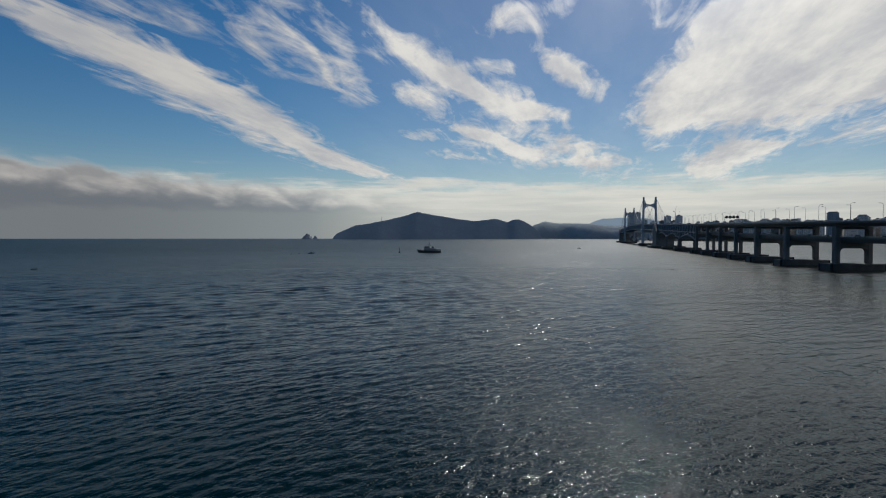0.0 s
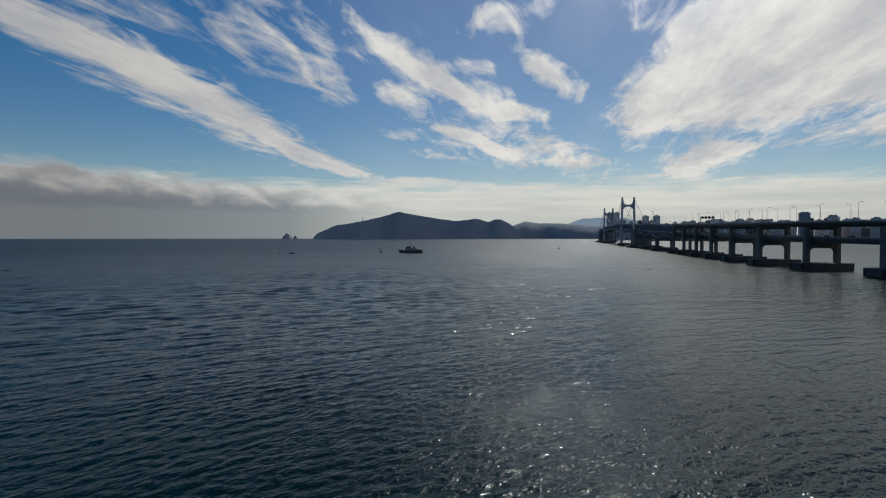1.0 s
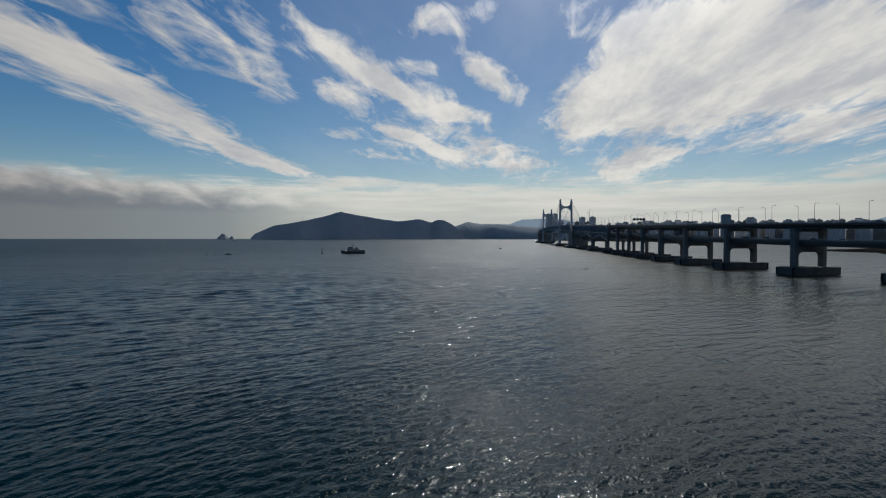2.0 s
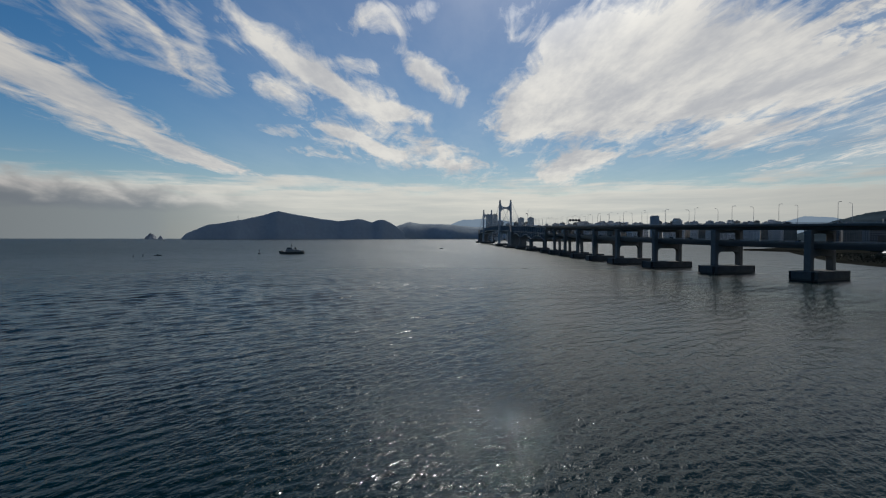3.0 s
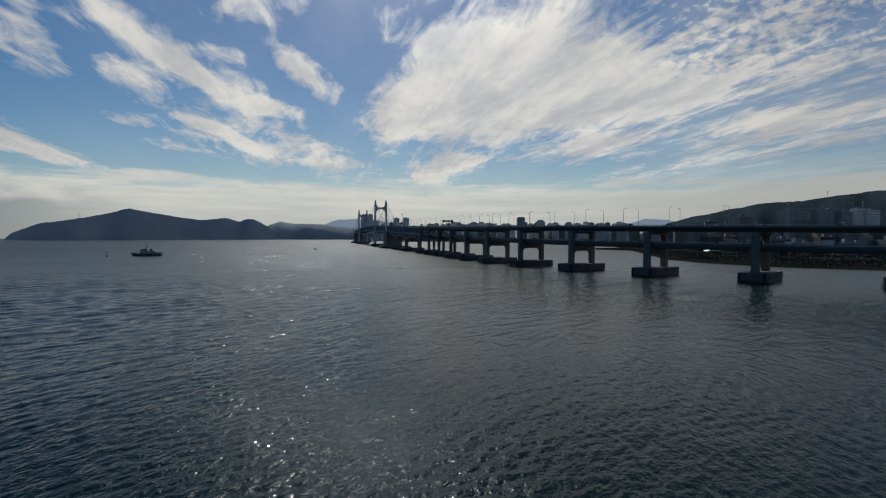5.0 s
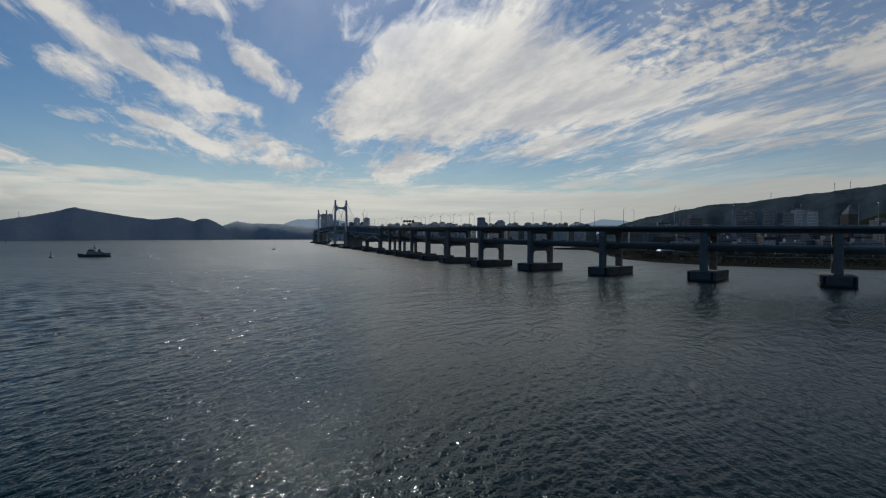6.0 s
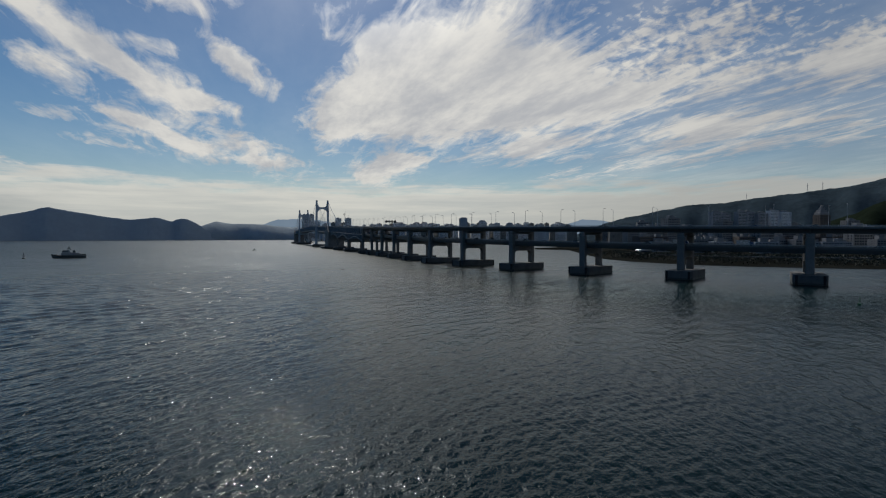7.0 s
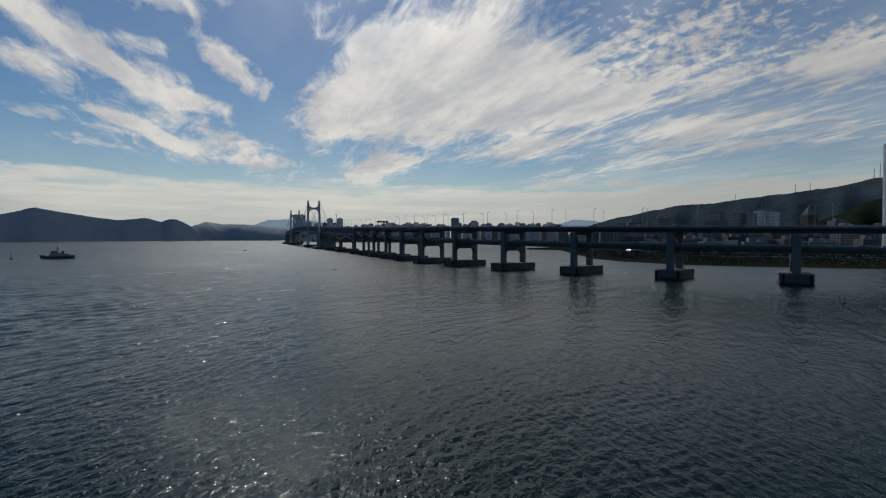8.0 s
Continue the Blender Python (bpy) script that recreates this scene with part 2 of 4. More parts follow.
def water_material():
    m = bpy.data.materials.new("sea_water")
    m.use_nodes = True
    n = Net(m.node_tree)
    at = n.node("ShaderNodeTexCoord", 3)
    # swell, chop, ripples and capillaries; the short ones fade where they can no longer be told apart
    off = n.vec("LENGTH", at, out=1)
    crest = n.mapped(at, turn=-30)
    cross = n.mapped(at, turn=-58)
    gust = n.ramp(n.noise(n.mapped(at, scale=(0.4, 1, 1)), 0.012, 3, 0.55), 0.35, 0.65, 0.75, 1.2)
    layers = ((n.mapped(at, scale=(0.6, 1.0, 1.0)), 0.028, 4, n.ramp(off, 400, 1600, 0.0, 5.0, False)),
              (n.mapped(crest, scale=(0.30, 1.0, 1.0)), 0.11, 3, n.ramp(off, 80, 450, 0.45, 2.8, False)),
              (n.mapped(crest, scale=(0.35, 1.0, 1.0)), 0.38, 2, n.ramp(off, 80, 200, 0.36, 0.52, False)),
              (n.mapped(cross, scale=(0.45, 1.0, 1.0)), 0.95, 2, n.ramp(off, 110, 280, 0.24, 0.08, False)),
              (n.mapped(crest, scale=(0.70, 1.0, 1.0)), 2.2, 2, n.ramp(off, 50, 125, 0.12, 0.0, False)))
    b2 = None
    for v, size, detail, high in layers:
        more = {} if b2 is None else {"Normal": b2}
        b2 = n.node("ShaderNodeBump", Strength=1.0, Distance=n.math("MULTIPLY", gust, high), Height=n.noise(v, size, detail, 0.56, 0.12), **more)
    deep = n.mix(n.ramp(n.noise(at, 0.01, 3, 0.5), 0.35, 0.65), (0.0002, 0.0088, 0.0100), (0.0003, 0.0112, 0.0120))
    rough = n.math("ADD", n.ramp(off, 60, 300, 0.05, 0.26, False), n.ramp(off, 300, 1000, 0.0, 0.10, False))
    s = n.node("ShaderNodeBsdfPrincipled", Base_Color=deep, Roughness=rough, IOR=1.18, Specular_Tint=(0.66, 0.93, 1.0), Normal=b2)
    n.feed(n.tree.nodes.new("ShaderNodeOutputMaterial").inputs[0], s)
    return m


WATER = water_material()
CONCRETE = material("pier_concrete", (0.19, 0.18, 0.17), 0.85, spread=0.3, grain=1.5, stain=0.12)
CAP_CONCRETE = material("footing_concrete", (0.10, 0.10, 0.097), 0.9, spread=0.4, grain=1.2, stain=0.2)
WET = material("wet_footing", (0.045, 0.047, 0.04), 0.5, spread=0.4, grain=1.2, stain=0.3)
STEEL = material("painted_girder_steel", (0.078, 0.076, 0.074), 0.5, spread=0.2, grain=0.8, stain=0.08, bump=0.05)
TOWER_STEEL = material("tower_paint", (0.46, 0.49, 0.53), 0.5, spread=0.15, grain=0.5, stain=0.05, bump=0.05)
TRUSS_STEEL = material("painted_truss_steel", (0.22, 0.23, 0.25), 0.5, spread=0.2, grain=0.8, stain=0.08, bump=0.05)
CABLE = material("cable_wrap", (0.35, 0.37, 0.40), 0.5, spread=0.1)
ASPHALT = material("asphalt", (0.05, 0.05, 0.052), 0.9, spread=0.3, grain=3)
RAIL = material("galvanised_rail", (0.38, 0.40, 0.42), 0.45, 0.7, spread=0.2)
POLE = material("lamp_pole_steel", (0.36, 0.38, 0.40), 0.45, 0.3, spread=0.15)
DARK = material("dark_panel", (0.02, 0.02, 0.022), 0.5, spread=0.2)
LENS = material("lamp_glass", (0.6, 0.6, 0.58), 0.2, spread=0.1)
# air haze is mixed into these two base colours as pale blue
HAZY_WOODS = material("haze_painted_woods", (0.30, 0.345, 0.385), 0.95, spread=0.09, grain=0.05, stain=0.01, bump=0.8, sheen=0.1)
HAZIER_WOODS = material("paler_haze_painted_woods", (0.26, 0.31, 0.345), 0.95, spread=0.15, grain=0.05, stain=0.008, bump=0.6, sheen=0.1)
# the ridge's woods, their base colour tinted blue for the haze in between
WOODS = material("haze_tinted_woods", (0.040, 0.058, 0.070), 0.95, spread=0.3, grain=0.05, stain=0.008, bump=0.8, sheen=0.0)
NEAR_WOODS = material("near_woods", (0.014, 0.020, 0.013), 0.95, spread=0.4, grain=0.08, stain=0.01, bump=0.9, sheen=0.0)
# islet rock, its colour paled with the haze that lies before it
ROCK = material("hazed_sea_rock", (0.36, 0.375, 0.40), 0.95, spread=0.3, grain=0.12, stain=0.02, bump=0.6)
SAND = material("shore_mud", (0.021, 0.021, 0.0195), 0.95, spread=0.4, grain=0.2, stain=0.02, sheen=0.0)
EARTH = material("park_ground", (0.018, 0.0185, 0.0155), 0.95, spread=0.45, grain=0.15, stain=0.015, sheen=0.0)
BARK = material("bark", (0.10, 0.08, 0.06), 0.95, spread=0.3, grain=4)
LEAVES = material("pine_leaves", (0.028, 0.034, 0.021), 0.85, spread=0.5, grain=0.8, stain=0.2)
HULL = material("ship_hull_grey", (0.07, 0.085, 0.085), 0.45, spread=0.2, grain=1)
DECKHOUSE = material("ship_grey_paint", (0.24, 0.26, 0.27), 0.5, spread=0.12, grain=1)
WHITE_ROOF = material("white_sheet_roof", (0.78, 0.78, 0.77), 0.5, spread=0.12, grain=1)
GREEN = material("buoy_green", (0.03, 0.16, 0.08), 0.5, spread=0.3)
TYRE = material("tyre_rubber", (0.02, 0.02, 0.02), 0.9, spread=0.2)
GLASS = material("window_glass", (0.03, 0.04, 0.05), 0.12, spread=0.3, grain=0.2)
TOWER_GLASS = material("curtain_wall_glass", (0.16, 0.23, 0.30), 0.15, spread=0.2, grain=0.05)
FACADE = {
    "dark": material("dark_facade", (0.30, 0.315, 0.335), 0.8, spread=0.2, grain=0.4),
    # white paint, lifted further to carry the haze over the far blocks
    "white": material("haze_lifted_white_facade", (0.76, 0.75, 0.74), 0.8, spread=0.15, grain=0.4),
    "grey": material("grey_facade", (0.20, 0.205, 0.21), 0.8, spread=0.2, grain=0.4),
    "beige": material("beige_facade", (0.27, 0.25, 0.22), 0.8, spread=0.2, grain=0.4),
    "blue": material("blue_panel_facade", (0.30, 0.38, 0.46), 0.6, spread=0.15, grain=0.4),
    "brown": material("brown_facade", (0.10, 0.08, 0.07), 0.8, spread=0.25, grain=0.4),
}
CAR_PAINT = {
    "white": material("car_white", (0.7, 0.7, 0.7), 0.25, spread=0.05),
    "black": material("car_black", (0.02, 0.02, 0.022), 0.2, spread=0.1),
    "silver": material("car_silver", (0.42, 0.43, 0.44), 0.25, 0.4, spread=0.05),
    "blue": material("car_blue", (0.05, 0.09, 0.2), 0.25, spread=0.05),
}


def haze_glow_material():
    """The palest mountain of the backdrop: its haze is painted on as emitted colour."""
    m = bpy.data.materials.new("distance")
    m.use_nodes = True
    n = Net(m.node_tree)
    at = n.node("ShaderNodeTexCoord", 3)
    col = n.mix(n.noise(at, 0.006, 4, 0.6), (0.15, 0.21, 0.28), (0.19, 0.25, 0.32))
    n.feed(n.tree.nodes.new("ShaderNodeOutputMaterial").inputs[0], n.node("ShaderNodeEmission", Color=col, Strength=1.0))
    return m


HAZE_GLOW = haze_glow_material()


# ---------------------------------------------------------------- mesh helpers
def mesh_of(bm, name, mat, smooth=False):
    me = bpy.data.meshes.new(name)
    bm.normal_update()
    bm.to_mesh(me)
    bm.free()
    me.materials.append(mat)
    if smooth:
        me.polygons.foreach_set("use_smooth", [True] * len(me.polygons))
    return me


def part(name, bm, mat, parent=None, label="", smooth=False):
    ob = new(name, mesh_of(bm, name, mat, smooth))
    if parent is not None:
        ob.parent = parent
    return tagged(ob, label) if label else ob


def sheet(name, verts, faces, mat, smooth=True):
    """A mesh from numpy grids of vertices and quads."""
    me = bpy.data.meshes.new(name)
    me.vertices.add(len(verts))
    me.vertices.foreach_set("co", np.ascontiguousarray(verts, dtype=np.float32).ravel())
    me.loops.add(faces.size)
    me.loops.foreach_set("vertex_index", faces.astype(np.int32).ravel())
    me.polygons.add(len(faces))
    me.polygons.foreach_set("loop_start", np.arange(0, faces.size, 4, dtype=np.int32))
    me.polygons.foreach_set("use_smooth", np.full(len(faces), smooth))
    me.update(calc_edges=True)
    me.validate()
    me.materials.append(mat)
    return new(name, me)


def grid_faces(rows, cols, wrap=False):
    i, j = np.meshgrid(np.arange(rows - 1), np.arange(cols if wrap else cols - 1), indexing="ij")
    k = (j + 1) % cols
    return np.stack([i * cols + j, i * cols + k, (i + 1) * cols + k, (i + 1) * cols + j], -1).reshape(-1, 4)


def empty(name, m=None):
    ob = new(name)
    if m is not None:
        ob.matrix_basis = m
    return ob


def box(bm, lo, hi, m=None, bevel=0.0):
    """Adds a box between two corners, its edges bevelled, turned by m."""
    c = [(a + b) / 2 for a, b in zip(lo, hi)]
    d = [abs(b - a) for a, b in zip(lo, hi)]
    vs = bmesh.ops.create_cube(bm, size=1, matrix=Matrix.Translation(c) @ Matrix.Diagonal((*d, 1)))["verts"]
    if bevel:
        es = list({e for v in vs for e in v.link_edges})
        got = bmesh.ops.bevel(bm, geom=es, offset=bevel, segments=1, affect="EDGES", profile=0.5)
        vs = list({v for f in got["faces"] for v in f.verts} | {v for v in vs if v.is_valid})
    if m is not None:
        bmesh.ops.transform(bm, matrix=m, verts=[v for v in vs if v.is_valid])


def tube(bm, a, b, r0, r1=None, sides=8):
    """Adds a tapered rod from a to b."""
    a, b = Vector(a), Vector(b)
    d = b - a
    m = Matrix.Translation((a + b) / 2) @ d.to_track_quat("Z", "Y").to_matrix().to_4x4()
    bmesh.ops.create_cone(bm, cap_ends=True, segments=sides, radius1=r0, radius2=r0 if r1 is None else r1, depth=d.length, matrix=m)


def prism(bm, outline, lo, hi, m=None):
    """Adds an outline in x and z, drawn out from y = lo to y = hi."""
    front = [bm.verts.new((x, lo, z)) for x, z in outline]
    back = [bm.verts.new((x, hi, z)) for x, z in outline]
    k = len(outline)
    bm.faces.new(front), bm.faces.new(back[::-1])
    for i in range(k):
        bm.faces.new((front[i], back[i], back[(i + 1) % k], front[(i + 1) % k]))
    bmesh.ops.recalc_face_normals(bm, faces=bm.faces[:])
    if m is not None:
        bmesh.ops.transform(bm, matrix=m, verts=front + back)


# ---------------------------------------------------------------- the sea
def build_sea():
    """One sheet of water, with real waves near the middle of the bay and a flat rim out to the horizon."""
    rng = np.random.default_rng(4)
    rings = np.concatenate([[0.0, 5.0], np.exp(np.arange(math.log(6), math.log(1000), 0.0072)), [1300, 2000, 3200, 5200, 9500, 16000]])
    turns = np.radians(np.concatenate([np.arange(-46, 82, 0.32), np.arange(82, 314, 2.0)]))
    r, a = np.meshgrid(rings, turns, indexing="ij")
    x, y = r * np.sin(a), r * np.cos(a)
    z = np.zeros_like(x)
    step = np.maximum(r * 0.0073, 0.3)
    for _ in range(60):
        length = math.exp(rng.uniform(math.log(0.8), math.log(3.6)))
        way = radians(rng.normal(-40, 30))
        size = 0.0050 * length ** 0.45 * rng.uniform(0.6, 1.3)
        keep = np.clip(length / (2.6 * step) - 0.4, 0, 1) * np.clip((900 - r) / 400, 0, 1) * (r > 1)
        phase = 2 * math.pi * (x * math.sin(way) + y * math.cos(way)) / length + rng.uniform(0, 6.28)
        z += size * keep * (np.sin(phase) + 0.25 * np.sin(2 * phase + 1.57))
    # longer waves out in the open bay; the water in the lee of the bridge stays calm
    open_bay = np.clip((34 - np.degrees(np.arctan2(x, y))) / 26, 0, 1)
    for _ in range(80):
        length = math.exp(rng.uniform(math.log(3.5), math.log(11)))
        way = radians(rng.normal(-24, 30))
        size = 0.020 * length / (2 * math.pi) * rng.uniform(0.6, 1.3)
        keep = np.clip(length / (2.8 * step) - 0.4, 0, 1) * np.clip((r - 70) / (18 * length), 0, 1) * open_bay * np.clip((520 - r) / 300, 0, 1)
        phase = 2 * math.pi * (x * math.sin(way) + y * math.cos(way)) / length + rng.uniform(0, 6.28)
        z += size * keep * (np.sin(phase) + 0.2 * np.sin(2 * phase + 1.57))
    rows, cols = x.shape
    return tagged(sheet("water", np.stack([x, y, z], -1).reshape(-1, 3), grid_faces(rows, cols, True), WATER),
                  "dark blue-green sea with small wind waves and sun glitter", "sea", kind="structure")


build_sea()


# ---------------------------------------------------------------- hills
def polar_hill(name, ridge, r0, front, back, mat, label, seed, rough=8.0, step=0.06, foot=0.0, rows=46, cat="hill", kind="structure", power=0.75, bulge=1.7, even=False):
    """A hill along an arc round the bay. ridge: azimuth and height of its few summits and saddles."""
    az = np.arange(ridge[0][0], ridge[-1][0] + 1e-6, step)
    xs, hs = zip(*ridge)
    top = np.interp(az, xs, hs)
    k = max(1, int(0.7 / step))
    ker = np.hanning(k + 2)[1:-1]
    top = np.convolve(np.pad(top, k, "edge"), ker / ker.sum(), "same")[k:-k]
    t = np.linspace(-1, 1, rows)
    a, u = np.meshgrid(np.radians(az), t, indexing="ij")
    wander = np.array([noise.noise((b * 0.35, seed, 0)) for b in az])[:, None]
    apron = np.clip(top / 170, 0.12, 1.4)[:, None] if even else 1.0
    rr = r0 + np.where(u < 0, u * front * apron, u * back) + wander * front * 0.35
    h = 0.965 * top[:, None] * (r0 + wander * front * 0.35) / r0 * np.clip(1 - np.abs(u) ** bulge, 0, 1) ** power
    x, y = rr * np.sin(a), rr * np.cos(a)
    bumps = np.array([noise.fractal((p * 0.006, q * 0.006, seed), 0.8, 2.1, 4) + 0.35 * noise.noise((p * 0.05, q * 0.05, seed))
                      for p, q in zip(x.ravel(), y.ravel())]).reshape(x.shape)
    h = h + bumps * rough * np.clip(h / 30, 0, 1) + foot
    h[:, 0] = h[:, -1] = -3
    h[0, :] = h[-1, :] = -3
    return tagged(sheet(name, np.stack([x, y, h], -1).reshape(-1, 3), grid_faces(*x.shape), mat), label, cat, kind=kind)


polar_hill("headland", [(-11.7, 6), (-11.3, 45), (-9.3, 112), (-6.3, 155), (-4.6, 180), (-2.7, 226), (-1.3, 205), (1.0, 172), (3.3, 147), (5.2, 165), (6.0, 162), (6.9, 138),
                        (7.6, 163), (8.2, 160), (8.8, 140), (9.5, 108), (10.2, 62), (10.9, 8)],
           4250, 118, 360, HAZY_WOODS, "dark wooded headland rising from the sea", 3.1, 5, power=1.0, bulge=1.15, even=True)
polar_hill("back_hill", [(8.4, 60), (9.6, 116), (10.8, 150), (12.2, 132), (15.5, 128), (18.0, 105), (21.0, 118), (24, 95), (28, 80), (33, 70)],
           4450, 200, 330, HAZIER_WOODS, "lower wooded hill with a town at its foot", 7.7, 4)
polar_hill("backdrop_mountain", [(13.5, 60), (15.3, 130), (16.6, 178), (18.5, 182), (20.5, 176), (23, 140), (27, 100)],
           4650, 60, 120, HAZE_GLOW, "pale blue distant mountain in haze", 12.5, 5)
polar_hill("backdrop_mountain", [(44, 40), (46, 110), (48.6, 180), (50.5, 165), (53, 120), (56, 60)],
           4650, 60, 120, HAZE_GLOW, "pale blue distant mountain in haze", 15.5, 5)
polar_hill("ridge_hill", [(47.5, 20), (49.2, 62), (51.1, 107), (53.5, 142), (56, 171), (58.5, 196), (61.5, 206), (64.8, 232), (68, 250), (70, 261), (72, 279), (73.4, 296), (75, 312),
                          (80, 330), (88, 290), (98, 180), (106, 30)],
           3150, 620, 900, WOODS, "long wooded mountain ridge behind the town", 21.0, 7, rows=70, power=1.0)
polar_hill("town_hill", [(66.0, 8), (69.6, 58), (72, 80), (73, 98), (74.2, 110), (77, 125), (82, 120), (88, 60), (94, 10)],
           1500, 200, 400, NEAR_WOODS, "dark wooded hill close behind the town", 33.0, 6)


def build_islet(at, size, height, seed):
    """A bare rock: a steep cone broken by noise."""
    rows, cols = 26, 48
    k, a = np.meshgrid(np.linspace(1, 0, rows), np.linspace(0, 2 * math.pi, cols, endpoint=False), indexing="ij")
    x, y = k * np.cos(a) * size, k * np.sin(a) * size * 0.7
    rough = np.array([noise.fractal((p * 0.05, q * 0.05, seed), 0.8, 2.0, 5) for p, q in zip(x.ravel(), y.ravel())]).reshape(x.shape)
    z = height * (1 - k ** 1.15) * (1 + 0.22 * rough) + np.where(k > 0.97, -3, 0)
    wide = 1 + 0.2 * rough * k
    ob = sheet("islet", np.stack([x * wide, y * wide, z], -1).reshape(-1, 3), grid_faces(rows, cols, True), ROCK)
    ob.location = at
    return tagged(ob, "bare pointed rock islet standing in the sea", "islet", "rock islets")


def polar(az, r, z=0.0):
    return (r * math.sin(radians(az)), r * math.cos(radians(az)), z)


build_islet(polar(-14.25, 4500), 48, 47, 2.0)
build_islet(polar(-13.45, 4450), 22, 27, 5.0)


# ---------------------------------------------------------------- the bridge's line
HEADINGS = [-37.0, -35.0, -30.0, -20.8, -15.2, -7.2, -0.2, 6.3, 11.8]
SPAN = 60.0
START = 180.0


def line_points():
    """Points every 5 m along the bridge, from beyond the near end to the far shore: s, x, y, heading."""
    pts = []
    x, y = FIRST_PIER
    s, back = 0.0, []
    bx, by = x, y
    while s > -START:
        h = radians(np.interp(s - 2.5, [SPAN * (i - 2.5) for i in range(9)], HEADINGS))
        bx, by, s = bx - 5 * math.sin(h), by - 5 * math.cos(h), s - 5
        back.append((s, bx, by, h))
    pts = back[::-1]
    s = 0.0
    while s < 2600:
        deg = np.interp(s + 2.5, [SPAN * (i - 2.5) for i in range(9)] + [420, 1900, 2600], HEADINGS + [14.2, 14.2, 60])
        h = radians(deg)
        pts.append((s, x, y, h))
        x, y, s = x + 5 * math.sin(h), y + 5 * math.cos(h), s + 5
    return np.array(pts)


FIRST_PIER = (312.9, 115.8)
LINE = line_points()


def on_line(s):
    """Place and heading of the bridge's centre line at s metres from the first pier."""
    return tuple(float(np.interp(s, LINE[:, 0], LINE[:, k])) for k in (1, 2, 3))


def upper_z(s):
    k = min(s, 540)
    low = 29.1 + 0.0105 * k + 9.6e-6 * k * abs(k)
    rise = 0.0207 * max(0.0, min(s, 1170) - 540)
    crest = s - 1170
    return low + rise + (0.0207 * crest - 0.0207 / 500 * crest * crest if 0 < crest < 500 else 0.0) - 0.019 * max(0, crest - 500)


def lower_z(s):
    return upper_z(s) - 10.4


def frame_at(s, z=0.0):
    """Matrix at s: x to the right across the bridge, y along it."""
    x, y, h = on_line(s)
    return Matrix.Translation((x, y, z)) @ Matrix.Rotation(-h, 4, "Z")


def sweep(bm, outline, s0, s1, height, step=10.0):
    """Draws a cross-section (across, up) out along the bridge from s0 to s1."""
    k = max(2, int(round((s1 - s0) / step)) + 1)
    rings = []
    for s in np.linspace(s0, s1, k):
        m = frame_at(s, height(s))
        rings.append([bm.verts.new(m @ Vector((a, 0, b))) for a, b in outline])
    c = len(outline)
    for p, q in zip(rings, rings[1:]):
        for i in range(c):
            bm.faces.new((p[i], p[(i + 1) % c], q[(i + 1) % c], q[i]))
    bm.faces.new(rings[0][::-1]), bm.faces.new(rings[-1])
    bmesh.ops.recalc_face_normals(bm, faces=bm.faces[:])


UPPER_DEEP, LOWER_DEEP = 3.0, 2.9
UPPER_GIRDER = [(-12.2, 0.0), (12.2, 0.0), (12.2, -0.8), (10.6, -1.1), (9.8, -UPPER_DEEP), (-9.8, -UPPER_DEEP), (-10.6, -1.1), (-12.2, -0.8)]
LOWER_GIRDER = [(-8.55, 0.0), (8.55, 0.0), (8.55, -0.8), (8.0, -LOWER_DEEP), (-8.0, -LOWER_DEEP), (-8.55, -0.8)]
EDGE = 12.2


def rails(owner, s0, s1, half, height):
    """Concrete kerb with a steel rail on posts, on both edges of a deck."""
    for side in (-1, 1):
        bm = bmesh.new()
        sweep(bm, [(side * half - 0.25, 0.0), (side * half + 0.25, 0.0), (side * half + 0.2, 0.55), (side * half - 0.2, 0.55)], s0, s1, height)
        kerb = part("kerb", bm, CONCRETE, owner)
        bm = bmesh.new()
        for up in (0.85, 1.2):
            sweep(bm, [(side * half - 0.08, up - 0.07), (side * half + 0.08, up - 0.07), (side * half + 0.08, up + 0.07), (side * half - 0.08, up + 0.07)], s0, s1, height)
        for s in np.arange(s0 + 1, s1, 4.0):
            box(bm, (side * half - 0.09, -0.09, 0.4), (side * half + 0.09, 0.09, 1.2), frame_at(s, height(s)))
        part("rail", bm, RAIL, kerb)


def build_viaduct():
    """The double-deck approach: one girder a span on each level, with kerbs and rails."""
    owner = tagged(empty("viaduct"), "long double-deck grey road viaduct on concrete frame piers", "bridge")
    stops = [-180, -120, -60] + [SPAN * i for i in range(11)]
    for s0, s1 in zip(stops, stops[1:]):
        for name, outline, height in (("upper_girder", UPPER_GIRDER, upper_z), ("lower_girder", LOWER_GIRDER, lower_z)):
            bm = bmesh.new()
            sweep(bm, outline, s0 + 0.06, s1 - 0.06, height)
            girder = part(name, bm, STEEL, owner)
            bm = bmesh.new()
            wide = outline[1][0] - 0.6
            sweep(bm, [(-wide, 0.004), (wide, 0.004), (wide, 0.05), (-wide, 0.05)], s0 + 0.1, s1 - 0.1, height)
            part("road_surface", bm, ASPHALT, girder)
    rails(owner, -180, 600, EDGE - 0.3, upper_z)
    rails(owner, -180, 600, 8.25, lower_z)
    return owner


def rounded_opening(w, z0, z1, r, k=6):
    """Outline of an opening with rounded upper corners, from its foot on the left round to its foot on the right."""
    pts = [(-w, z0)]
    for i in range(k + 1):
        a = math.pi - i * math.pi / 2 / k
        pts.append((-w + r + r * math.cos(a), z1 - r + r * math.sin(a)))
    for i in range(k + 1):
        a = math.pi / 2 - i * math.pi / 2 / k
        pts.append((w - r + r * math.cos(a), z1 - r + r * math.sin(a)))
    return pts + [(w, z0)]


